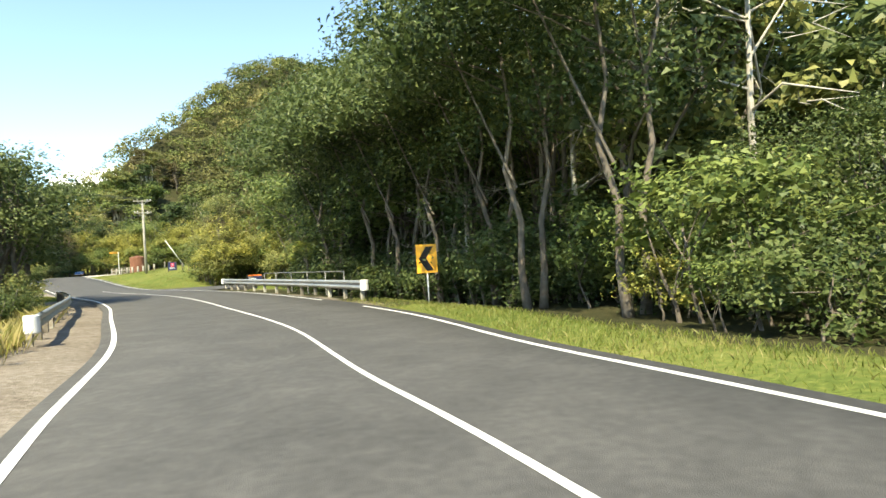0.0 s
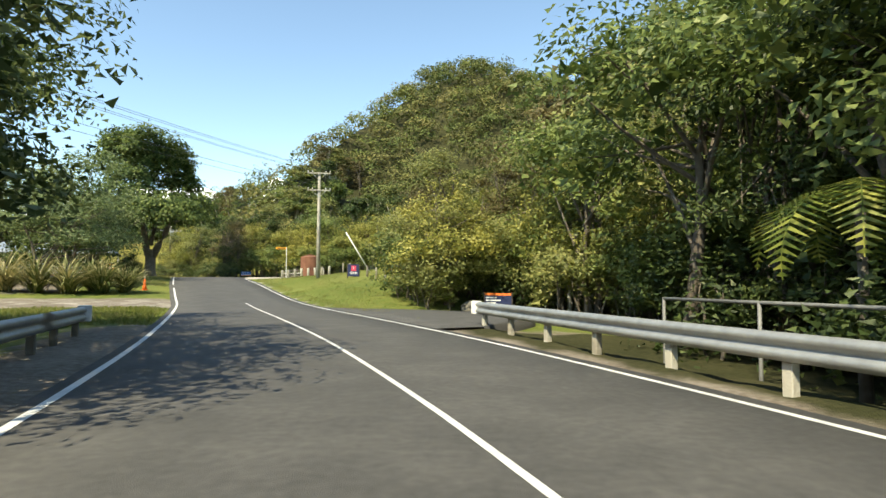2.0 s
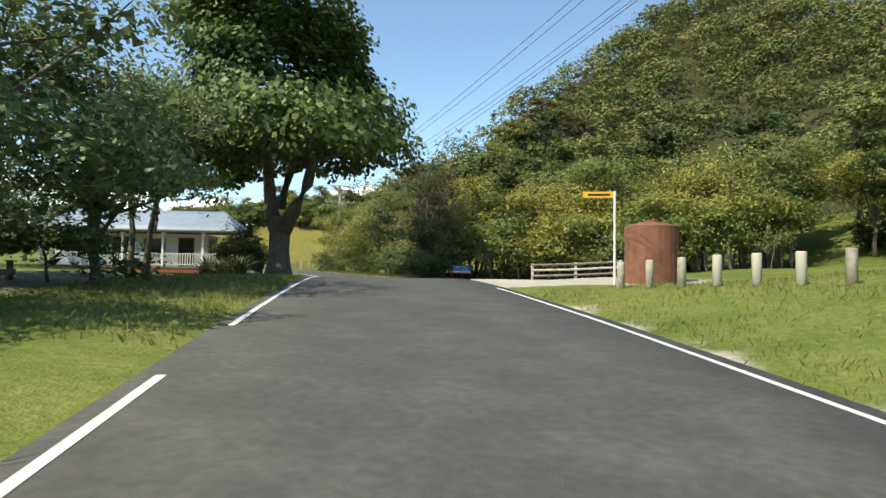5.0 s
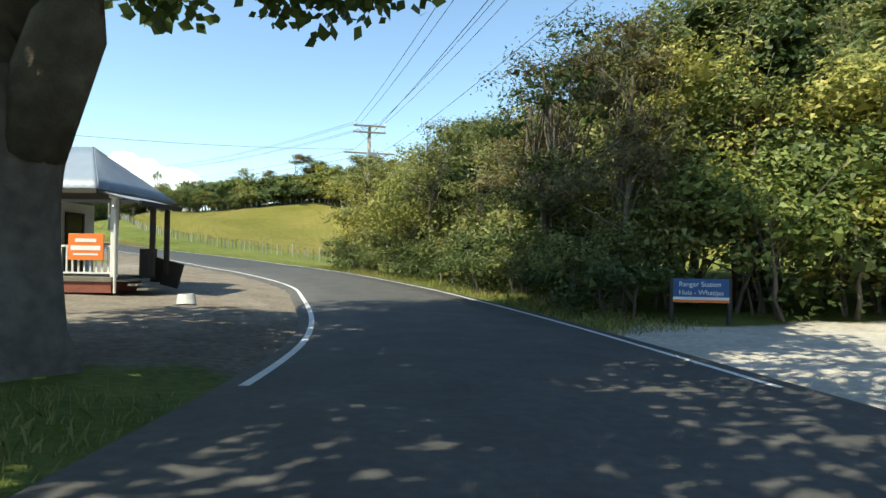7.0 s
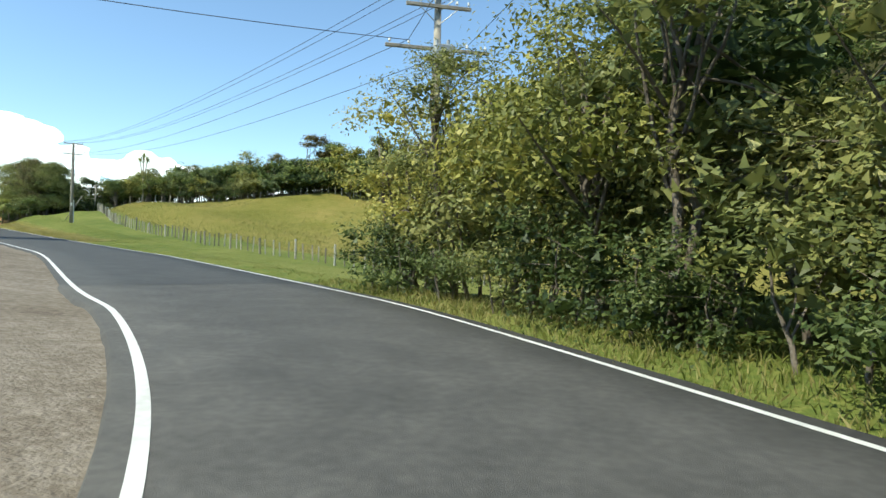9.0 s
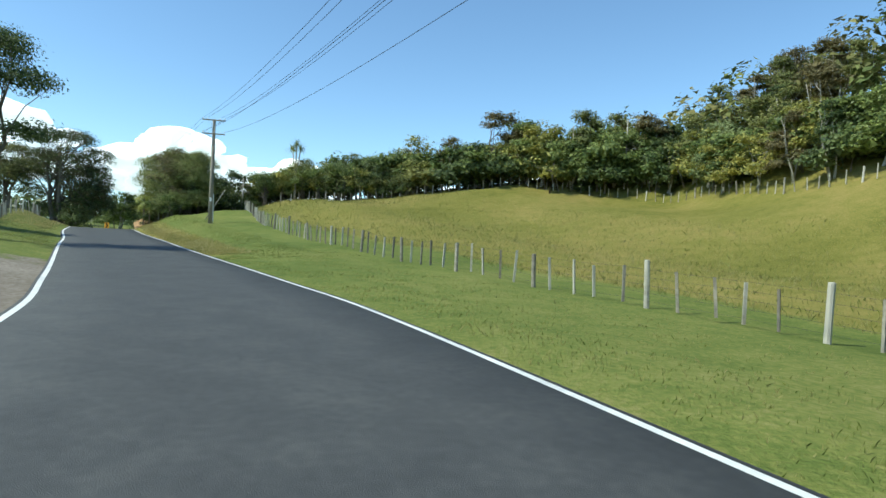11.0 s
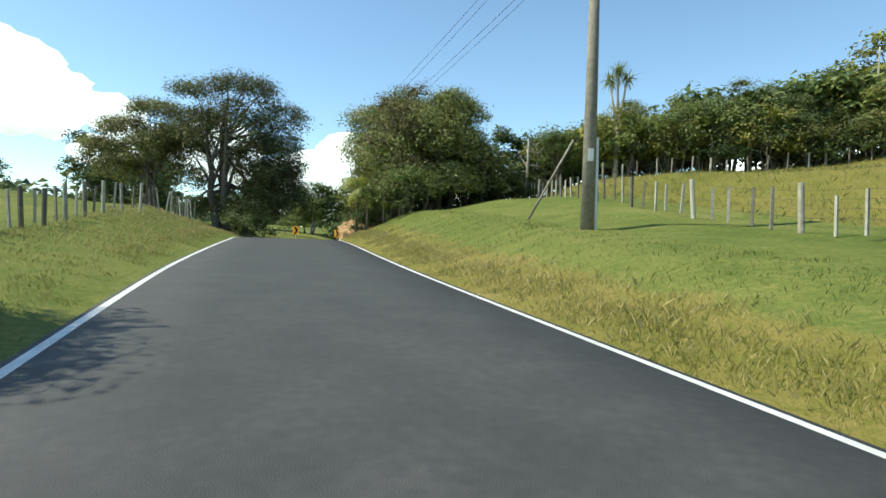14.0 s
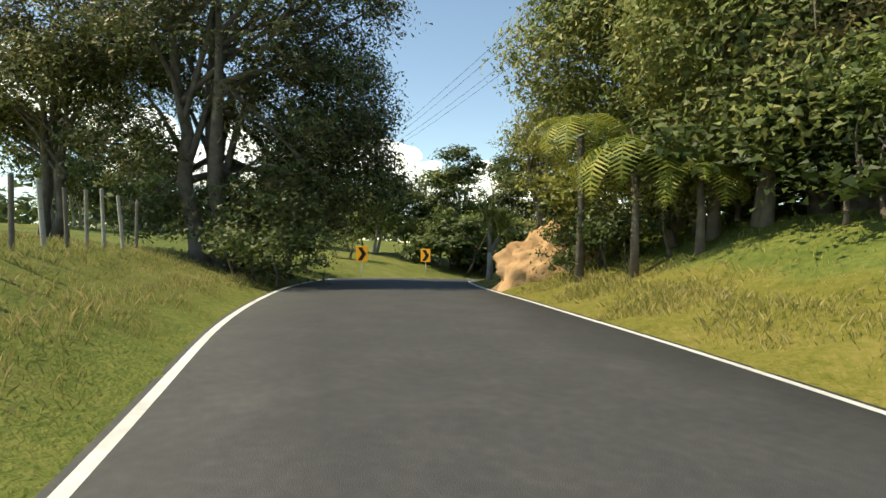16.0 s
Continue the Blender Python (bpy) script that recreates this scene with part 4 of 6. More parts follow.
def guard_rail(y0, y1, d_of, facing, label):
    """W-beam rail on timber posts; facing 1: the road lies towards lower d."""
    pts = along(y0, y1, 0.5, d_of, -0.1)
    rail = thing("guard_rail", (pts[0][0], pts[0][1], gz(pts[0][0], pts[0][1])), label, "guard rail")
    base = Vector(rail.location)
    profile = [(0.0, 0.42), (0.055, 0.46), (0.075, 0.50), (0.055, 0.545), (0.0, 0.58), (0.0, 0.61), (0.055, 0.645), (0.075, 0.69), (0.055, 0.735), (0.0, 0.77)]
    rows = []
    for x, y, z, a in pts:
        w = Vector((math.cos(radians(a)), math.sin(radians(a)), 0)) * -facing
        rows.append([list(Vector((x, y, z)) + w * p + Vector((0, 0, h)) - base) for p, h in profile] + [list(Vector((x, y, z)) + w * (p - 0.012) + Vector((0, 0, h)) - base) for p, h in profile[::-1]])
    link_mesh("beam", grid_mesh("beam", np.array(rows)), STEEL, rail, "galvanised ribbed steel beam")
    bm = bmesh.new()
    box(bm, (0.13, 0.15, 1.5), (0, 0, -0.05), bevel=0.012)
    post = bpy.data.meshes.new("post")
    bm.to_mesh(post)
    bm.free()
    post.materials.append(POST_WOOD)
    for x, y, z, a in along(y0 + 0.4, y1, 2.0, lambda w, y: d_of(w, y) + facing * 0.10, -0.1):
        p = new("post", post)
        p.parent = rail
        p.matrix_basis = pose(x - base.x, y - base.y, z - base.z, 0, 0, a)
    bm = bmesh.new()
    tube(bm, [(0, 0, 0.40), (0, 0, 0.79)], 0.16, 12)
    bmesh.ops.bevel(bm, geom=[e for e in bm.edges], offset=0.02, segments=1, affect="EDGES")
    for q in (pts[0], pts[-1]):
        cap = part("end_cap", bm.copy(), WHITE_PAINT, rail, "white painted rounded rail end")
        cap.matrix_basis = pose(q[0] - base.x, q[1] - base.y, q[2] - base.z)
    bm.free()
    return rail


guard_rail(11.7, 36.2, lambda w, y: w + 1.15 + 0.85 * max(0.0, (y - 26) / 10) ** 2, 1, "galvanised steel guard rail with white end on timber posts")
guard_rail(6.5, 37.0, lambda w, y: -w - 1.5, -1, "weathered steel guard rail beside the dirt shoulder")


def hand_rail(y0, y1, d_of):
    pts = along(y0, y1, 2.4, d_of, 0.0)
    rail = thing("bridge_handrail", (pts[0][0], pts[0][1], pts[0][2] - 0.7), "thin grey pipe handrail behind the guard rail", "railing")
    base = Vector(rail.location)
    for h in (0.95, 0.5):
        bm = bmesh.new()
        tube(bm, [Vector((x, y, z + h)) - base for x, y, z, a in pts], 0.03, 8)
        part("pipe", bm, DULL_STEEL, rail, smooth=True)
    for x, y, z, a in pts:
        bm = bmesh.new()
        tube(bm, [Vector((x, y, z - 1.4)) - base, Vector((x, y, z + 0.97)) - base], 0.032, 8)
        part("post", bm, DULL_STEEL, rail, smooth=True)
    return rail


hand_rail(17.5, 30.5, lambda w, y: w + 2.5)


def chevron_sign(x, y, rz, w, h, top, point):
    """Yellow chevron board on a post; point -1 to the left, 1 to the right."""
    x, y, rz = past(x, y, rz)
    s = thing("chevron_sign", (x, y, gz(x, y)), "yellow sign with a black chevron on a white post", "road sign", "chevron signs", rz=rz)
    bm = bmesh.new()
    box(bm, (w, 0.025, h), (0, 0, top - h / 2), bevel=0.006)
    plate = part("plate", bm, SIGN_YELLOW, s, "yellow-orange reflective board")
    bm = bmesh.new()
    k = w * 0.40 * point
    zc, hh = top - h / 2, h * 0.42
    pts = [(-k * 0.85, hh), (k * 0.05, hh), (k * 0.95, 0), (k * 0.05, -hh), (-k * 0.85, -hh), (k * 0.05, 0)]
    vs = [bm.verts.new((a, -0.0175, zc + b)) for a, b in pts]
    faces = [bm.faces.new((vs[0], vs[1], vs[2], vs[5])), bm.faces.new((vs[5], vs[2], vs[3], vs[4]))]
    bmesh.ops.solidify(bm, geom=faces, thickness=0.004)
    part("chevron", bm, SIGN_BLACK, plate, "black chevron arrow")
    bm = bmesh.new()
    tube(bm, [(0, 0.045, -0.3), (0, 0.045, top)], 0.03, 8)
    part("post", bm, WHITE_PAINT, s, smooth=True)
    return s


chevron_sign(5.0, 11.5, -10, 0.72, 1.0, 2.1, -1)
chevron_sign(-134.3, 171.2, 30, 0.62, 0.78, 1.55, 1)
chevron_sign(-136.2, 177.6, 26, 0.62, 0.78, 1.55, 1)


def utility_pole(x, y, top, rz, arms, label, radius=0.14, transformer=False, conduit=False):
    x, y, rz = past(x, y, rz)
    z = gz(x, y)
    p = thing("utility_pole", (x, y, z), label, "power pole", "power poles", rz=rz)
    h = top - z
    bm = bmesh.new()
    tube(bm, [(0, 0, -0.5), (0, 0, h * 0.5), (0, 0, h)], [radius * 1.25, radius, radius * 0.72], 12)
    part("pole", bm, POLE_WOOD, p, smooth=True)
    for below, length in arms:
        bm = bmesh.new()
        box(bm, (length, 0.09, 0.10), (0, -0.17, h - below), bevel=0.008)
        arm = part("crossarm", bm, POLE_WOOD, p)
        for k in (-0.46, -0.28, 0.28, 0.46):
            bm = bmesh.new()
            tube(bm, [(k * length, -0.17, h - below + 0.05), (k * length, -0.17, h - below + 0.11), (k * length, -0.17, h - below + 0.12), (k * length, -0.17, h - below + 0.21)], [0.012, 0.012, 0.045, 0.03], 8)
            part("insulator", bm, WHITE_PAINT, arm, "white insulator")
        bm = bmesh.new()
        for s in (-1, 1):
            tube(bm, [(0, -0.13, h - below - 0.55), (s * length * 0.3, -0.2, h - below - 0.04)], 0.016, 5)
        part("brace", bm, STEEL, p)
    if transformer:
        bm = bmesh.new()
        box(bm, (0.6, 0.5, 0.8), (0.1, -0.45, h - 2.2), bevel=0.04)
        tube(bm, [(-0.1, -0.45, h - 1.8), (-0.1, -0.45, h - 1.6)], 0.05, 8)
        tube(bm, [(0.25, -0.45, h - 1.8), (0.25, -0.45, h - 1.6)], 0.05, 8)
        part("transformer", bm, STEEL, p, "grey transformer box")
    if conduit:
        bm = bmesh.new()
        tube(bm, [(0.2, -0.1, 0), (0.19, -0.1, 2.6)], 0.045, 8)
        part("conduit", bm, WHITE_PAINT, p, "white plastic conduit")
        bm = bmesh.new()
        box(bm, (0.16, 0.02, 0.35), (-0.02, -radius - 0.02, 2.1))
        part("plate", bm, WHITE_PAINT, p, "small pale plate")
    return p


utility_pole(-15.3, 68.2, 8.6, 12, [(0.1, 1.9), (1.5, 1.9)], "weathered timber power pole with two crossarms on the grass bank")
utility_pole(-43.6, 115.2, 9.3, 25, [(0.1, 2.0), (0.5, 2.0), (1.8, 3.2)], "power pole with three crossarms and a transformer behind the hedge", transformer=True)
utility_pole(-96.07, 154.2, 13.2, 42, [(0.1, 1.9), (1.3, 1.9)], "tall grey timber power pole with two crossarms on the mown verge", radius=0.17, conduit=True)


def stay(foot, head, radius, name, label, mat, guard=0.55):
    foot, head = past(*foot)[:2], (*past(*head[:2])[:2], head[2])
    s = thing(name, (*foot, gz(*foot)), label, "pole stay")
    foot = s.location
    a, b = Vector((0, 0, -0.2)), Vector(head) - Vector(foot)
    bm = bmesh.new()
    tube(bm, [a, a.lerp(b, guard)], radius, 8)
    part("guard", bm, mat, s, smooth=True)
    if guard < 1:
        bm = bmesh.new()
        tube(bm, [a.lerp(b, guard), b], 0.012, 5)
        part("wire", bm, WIRE, s)
    return s


stay((-11.15, 69.5), (-15.2, 68.2, 7.2), 0.05, "pole_stay", "guy wire with a white guard beside the power pole", WHITE_PAINT, 0.5)
stay((-100.1, 157.2), (-99.0, 158.6, 7.55), 0.045, "stay_pole", "thin pale leaning pole on the verge", POST_WOOD, 1.0)


def wire(a, b, sag):
    w = thing("power_line", a, "thin dark overhead power line", "power line", "power lines")
    d = Vector(b) - Vector(a)
    bm = bmesh.new()
    tube(bm, [d * f + Vector((0, 0, -4 * sag * f * (1 - f))) for f in np.linspace(0, 1, 21).tolist()], 0.011, 4, cap=False)
    part("cable", bm, WIRE, w)


def arm_points(x, y, z, rz, length):
    x, y, rz = past(x, y, rz)
    c, s = math.cos(radians(rz)), math.sin(radians(rz))
    return [(x + k * length * c + 0.17 * s, y + k * length * s - 0.17 * c, z + 0.2) for k in (-0.46, -0.28, 0.28, 0.46)]


top_a, low_a = arm_points(-15.3, 68.2, 8.5, 12, 1.9), arm_points(-15.3, 68.2, 7.1, 12, 1.9)
top_b, low_b = arm_points(-43.6, 115.2, 9.2, 25, 2.0), arm_points(-43.6, 115.2, 7.5, 25, 2.0)
top_c, low_c = arm_points(-96.07, 154.2, 13.1, 42, 1.9), arm_points(-96.07, 154.2, 11.9, 42, 1.9)
back = [(-33 + 0.5 * k, 14 + 0.3 * k, 9.5) for k in range(4)]
for k in range(4):
    wire(top_a[k], back[k], 0.9)
    wire(top_a[k], top_b[k], 1.0)
    wire(top_b[k], top_c[k], 1.2)
    wire(top_c[k], (*past(-168 + k * 0.5, 196 + k * 0.4)[:2], 15.0), 1.2)
for k in (0, 3):
    wire(low_a[k], (back[k][0], back[k][1], 8.2), 0.9)
    wire(low_a[k], low_b[k], 1.0)
    wire(low_b[k], low_c[k], 1.2)
wire(low_b[0], (*past(-75, 88)[:2], 8.5), 1.2)


# ---- fences ----
def fence(points, label, every, posts_each, height, seed, wires=5, lean=4.0, thick=0.075):
    """Posts and battens along a line of the plan, on the ground, with wires."""
    rng = random.Random(seed)
    points = [past(x, y)[:2] for x, y in points]
    line = spline([(x, y, 0, 0) for x, y in points], 0.25)
    run = np.r_[0, np.cumsum(np.linalg.norm(np.diff(line[:, :2], axis=0), axis=1))]
    f = thing("fence", (points[0][0], points[0][1], gz(*points[0])), label, "fence", "paddock fences")
    base = Vector(f.location)
    meshes = {}
    for key, r, h in (("post", thick, height + 0.1), ("batten", 0.026, height - 0.05)):
        bm = bmesh.new()
        if key == "post":
            tube(bm, [(0, 0, -0.4), (0, 0, h - 0.02), (0, 0, h)], [r, r * 0.95, r * 0.8], 8)
        else:
            box(bm, (0.075, 0.055, h - 0.05), (0, 0, h / 2 + 0.03))
        meshes[key] = bpy.data.meshes.new(key)
        bm.to_mesh(meshes[key])
        bm.free()
        meshes[key].materials.append(POST_WOOD)
    tops = []
    for i, s in enumerate(np.arange(0, run[-1], every)):
        k = min(int(np.searchsorted(run, s)), len(line) - 1)
        x, y = line[k, 0], line[k, 1]
        key = "post" if i % posts_each == 0 else "batten"
        p = new(key, meshes[key])
        p.parent = f
        z = gz(x, y)
        sc = rng.uniform(0.9, 1.08)
        p.matrix_basis = pose(x - base.x, y - base.y, z - base.z, rng.uniform(-lean, lean), rng.uniform(-lean, lean), rng.uniform(0, 90)) @ Matrix.Diagonal((1, 1, sc, 1))
        tops.append(Vector((x, y, z)))
    for w in range(wires):
        h = height * (0.18 + 0.76 * w / (wires - 1))
        bm = bmesh.new()
        tube(bm, [p + Vector((0, 0, h)) - base for p in tops[::2]], 0.0035, 3, cap=False)
        part("wire", bm, WIRE, f)
    return f


fence([(-38, 121), (-45, 125.6), (-53.1, 130.5), (-57, 133), (-60.8, 135.1), (-64.5, 137.4), (-68.5, 139.8), (-75, 144), (-82, 148.8), (-90.2, 154.6), (-98, 161.4), (-105, 167.8), (-110, 172.5)], "weathered post and batten fence along the paddock", 0.9, 5, 1.12, 5)
fence([(-105, 173.5), (-100.8, 176.6), (-92, 180), (-80, 183.2), (-66, 184.5), (-58, 180), (-50, 168), (-44, 163), (-34, 158)], "pale batten fence along the edge of the wood", 1.05, 6, 1.1, 6)
fence([(-92, 132.6), (-98, 137.4), (-104, 141.3), (-110.3, 145.2), (-114, 147.8), (-117.6, 151.2)], "grey post and batten fence on the grass bank", 0.95, 2, 1.15, 7)
fence([(-118.4, 151.9), (-120.4, 153.4), (-122.1, 154.5), (-125.4, 156.6), (-128.4, 158.7)], "leaning grey round-post fence on the grass bank", 1.15, 1, 1.15, 8, 3, 9.0, 0.045)


# ---- the house with a veranda ----
def house(x, y, z, rz):
    """Local x runs along the front, y towards the road; the front corner post stands at the origin."""
    x, y, rz = past(x, y, rz)
    h = thing("house", (x, y, z), "single-storey house with pale blue iron roof and veranda", "house", rz=rz)
    # the porch fills the end of the plan, the body stands behind and beside it
    L, D, X0, Y0, Y1 = 13.5, 2.0, 2.9, -1.7, -3.9
    bm = bmesh.new()
    box(bm, (L - X0, Y0 - Y1, 2.75), ((L + X0) / 2, (Y0 + Y1) / 2, 1.375))
    wall = part("wall", bm, WHITE_PAINT, h, "pale painted weatherboard wall")
    for k in range(13):
        bm = bmesh.new()
        box(bm, (L - X0 + 0.03, Y0 - Y1 + 0.03, 0.014), ((L + X0) / 2, (Y0 + Y1) / 2, 0.5 + k * 0.17))
        part("board", bm, WHITE_PAINT, wall)

    def window(cx, cy, w, hh, cz, end=False):
        size, off = ((w, 0.04, hh), (0.02, 0)) if not end else ((0.04, w, hh), (0, 0))
        bm = bmesh.new()
        box(bm, size, (cx, cy, cz))
        pane = part("window", bm, GLASS_DARK, h, "dark window")
        bm = bmesh.new()
        for s in (-1, 1):
            if end:
                box(bm, (0.08, 0.08, hh + 0.16), (cx, cy + s * (w / 2 + 0.04), cz))
                box(bm, (0.08, w, 0.08), (cx, cy, cz + s * (hh / 2 + 0.04)))
            else:
                box(bm, (0.08, 0.08, hh + 0.16), (cx + s * (w / 2 + 0.04), cy, cz))
                box(bm, (w, 0.08, 0.08), (cx, cy, cz + s * (hh / 2 + 0.04)))
        part("window_frame", bm, DARK_WOOD, pane)

    for wx, ww, wh, wz in ((4.4, 0.95, 1.95, 1.45), (6.6, 1.3, 1.2, 1.75), (9.0, 0.95, 1.95, 1.45), (11.6, 1.3, 1.2, 1.75)):
        window(wx, Y0 + 0.01, ww, wh, wz)
    window(X0 - 0.01, -2.8, 0.8, 1.9, 1.4, True)
    bm = bmesh.new()
    box(bm, (L, -Y0 + 0.05, 0.14), (L / 2, Y0 / 2, 0.38), bevel=0.01)
    box(bm, (X0, D + Y0, 0.138), (X0 / 2, (Y0 - D) / 2 - 0.03, 0.38), bevel=0.01)
    part("deck", bm, POST_WOOD, h, "timber veranda deck")
    bm = bmesh.new()
    box(bm, (L - 0.1, -Y0 - 0.05, 0.31), (L / 2, Y0 / 2, 0.155))
    part("base", bm, BRICK_RED, h, "red brick veranda base")
    for k in range(6):
        bm = bmesh.new()
        box(bm, (0.16, 0.16, 2.36), (k * L / 5, -0.07, 1.62), bevel=0.02)
        box(bm, (0.24, 0.24, 0.1), (k * L / 5, -0.07, 2.74))
        part("veranda_post", bm, WHITE_PAINT, h, "white veranda post")
    for q in (-D + 0.1, -D / 2):
        bm = bmesh.new()
        box(bm, (0.13, 0.13, 2.1), (-0.62, q, 1.5), bevel=0.01)
        part("veranda_post", bm, DARK_WOOD, h, "shaded veranda post")
    for k in range(5):
        bm = bmesh.new()
        x0, x1 = k * L / 5 + 0.08, (k + 1) * L / 5 - 0.08
        box(bm, (x1 - x0, 0.06, 0.06), ((x0 + x1) / 2, -0.07, 1.32))
        box(bm, (x1 - x0, 0.05, 0.05), ((x0 + x1) / 2, -0.07, 0.56))
        rail = part("railing", bm, WHITE_PAINT, h, "white railing")
        for j in range(15):
            bm = bmesh.new()
            box(bm, (0.05, 0.025, 0.74), (x0 + (j + 0.5) * (x1 - x0) / 15, -0.07, 0.94))
            part("baluster", bm, WHITE_PAINT, rail)
    bm = bmesh.new()
    box(bm, (0.10, 0.9, 0.95), (-0.2, -1.6, 0.80), bevel=0.01)
    box(bm, (0.9, 0.10, 0.8), (-0.6, -2.0, 0.52), turn=(0, -14, 0), bevel=0.01)
    part("side_wall", bm, DARK_WOOD, h, "dark timber side wall of the steps")
    for k in range(3):
        bm = bmesh.new()
        box(bm, (0.32, 1.3, 0.06), (-0.16 - 0.3 * k, -0.85, 0.34 - 0.12 * k), bevel=0.008)
        part("step", bm, POST_WOOD, h)

    def slope(corners, n, name, label):
        a, b, c, d = [Vector(p) for p in corners]
        rows = []
        for j in range(5):
            rows.append([list(a.lerp(b, u / n).lerp(d.lerp(c, u / n), j / 4) + Vector((0, 0, 0.012 * math.cos(math.pi * u)))) for u in range(n + 1)])
        ob = link_mesh(name, grid_mesh(name, np.array(rows)), ROOF_IRON, h, label)
        ob.modifiers.new("thick", "SOLIDIFY").thickness = 0.03
        return ob

    e, r, ym = 2.9, 4.45, -1.95
    slope([(0.2, 0.45, e), (L + 0.4, 0.45, e), (L - 1.4, ym, r), (1.8, ym, r)], 116, "main_roof", "pale blue corrugated iron roof")
    slope([(L + 0.4, Y1 - 0.35, e), (0.2, Y1 - 0.35, e), (1.8, ym, r), (L - 1.4, ym, r)], 116, "main_roof", "pale blue corrugated iron roof")
    slope([(0.2, Y1 - 0.35, e), (0.2, 0.45, e), (1.8, ym, r), (1.8, ym, r)], 50, "hip_roof", "pale blue hipped roof end")
    slope([(-0.8, -D - 0.3, 2.58), (-0.8, 0.2, 2.58), (0.25, 0.2, e - 0.07), (0.25, -D - 0.3, e - 0.07)], 24, "porch_roof", "pale blue porch roof")
    bm = bmesh.new()
    box(bm, (L + 0.2, 0.10, 0.12), (L / 2 + 0.3, 0.47, e - 0.06))
    box(bm, (0.10, D + 0.5, 0.14), (-0.83, -D / 2 - 0.1, 2.56), bevel=0.01)
    part("gutter", bm, DARK_WOOD, h, "dark gutter and barge")
    bm = bmesh.new()
    box(bm, (L, -Y0 + 0.2, 0.03), (L / 2 + 0.3, Y0 / 2 + 0.2, e - 0.1))
    part("veranda_ceiling", bm, DARK_WOOD, h, "shaded veranda ceiling")
    bm = bmesh.new()
    tube(bm, [(-0.12, 0.08, 0.0), (-0.10, 0.08, 2.35), (-0.1, 0.25, 2.45)], 0.04, 8)
    part("downpipe", bm, WHITE_PAINT, h, "white downpipe")
    return h


def concrete_strip(a, b, width):
    """A worn kerb slab set in the forecourt."""
    n = 12
    d = (Vector(b) - Vector(a)).normalized()
    side = Vector((-d.y, d.x)) * width / 2
    rows = []
    for k in range(n + 1):
        p = Vector(a).lerp(Vector(b), k / n)
        z = gz(p.x, p.y)
        rows.append([(p.x + side.x * f, p.y + side.y * f, z + dz) for f, dz in ((-1.05, -0.1), (-1.0, 0.03), (0, 0.045), (1.0, 0.03), (1.05, -0.1))])
    ob = link_mesh("kerb", grid_mesh("kerb", np.array(rows)), CONCRETE)
    return tagged(ob, "pale concrete kerb strip across the forecourt", "kerb", kind="structure")


concrete_strip((-42.3, 92.8), (-44.5, 95.0), 0.45)
HX, HY = -44.2, 94.7
house(HX, HY, gz(*past(-46, 95)[:2]) + 0.05, 191)


def board_sign(name, x, y, rz, w, h, foot, mat, label, stripes=(), texts=(), legs=True, legmat=DARK_WOOD, z=None):
    """A board on two legs. stripes: (material, height from the board's top, thickness, from, to); texts: (words, size, from the left, from the top)."""
    x, y, rz = past(x, y, rz)
    s = thing(name, (x, y, gz(x, y) if z is None else z), label, "sign", rz=rz)
    bm = bmesh.new()
    box(bm, (w, 0.04, h), (0, 0, foot + h / 2), bevel=0.008)
    plate = part("board", bm, mat, s)
    for m, dz, t, a, b in stripes:
        bm = bmesh.new()
        box(bm, ((b - a) * w, 0.006, t), (((a + b) / 2 - 0.5) * w, -0.024, foot + h - dz - t / 2))
        part("stripe", bm, m, plate)
    for words, size, a, dz in texts:
        c = bpy.data.curves.new("lettering", "FONT")
        c.body, c.size, c.extrude = words, size, 0.002
        c.materials.append(SIGN_WHITE)
        ob = new("lettering", c)
        ob.parent = plate
        ob.matrix_basis = pose(-w / 2 + a, -0.024, foot + h - dz, 90, 0, 0)
    if legs:
        for k in (-1, 1):
            bm = bmesh.new()
            box(bm, (0.09, 0.09, foot + h * 1.02 + 0.3), (k * (w / 2 + 0.02), 0.03, (foot + h * 1.02 - 0.3) / 2), bevel=0.008)
            part("leg", bm, legmat, s)
    return s


board_sign("direction_sign", -28.75, 93.95, 5, 1.18, 0.52, 0.48, SIGN_BLUE, "blue sign with white lettering and orange strip on two legs",
           stripes=((SIGN_WHITE, 0.40, 0.06, 0, 1), (SIGN_ORANGE, 0.46, 0.06, 0, 1)), texts=(("Ranger Station", 0.15, 0.12, 0.17), ("Huia - Whatipu", 0.15, 0.12, 0.35)))
board_sign("park_sign", -2.35, 50.15, -18, 1.36, 0.78, 0.25, SIGN_NAVY, "navy park sign with orange top strip on two dark legs",
           stripes=((SIGN_ORANGE, 0.0, 0.12, 0, 1), (SIGN_WHITE, 0.63, 0.03, 0, 1), (SIGN_ORANGE, 0.66, 0.12, 0, 1), (SIGN_WHITE, 0.2, 0.06, 0.05, 0.45), (SIGN_WHITE, 0.33, 0.06, 0.05, 0.6), (SIGN_WHITE, 0.46, 0.06, 0.05, 0.42)))
board_sign("picture_sign", -12.25, 67.0, 8, 0.85, 0.95, 0.12, SIGN_NAVY, "small navy board with a red square on the grass bank",
           stripes=((SIGN_RED, 0.10, 0.42, 0.3, 0.75), (SIGN_WHITE, 0.60, 0.05, 0.15, 0.85), (SIGN_WHITE, 0.72, 0.04, 0.15, 0.85), (SIGN_WHITE, 0.2, 0.2, 0.47, 0.58)))
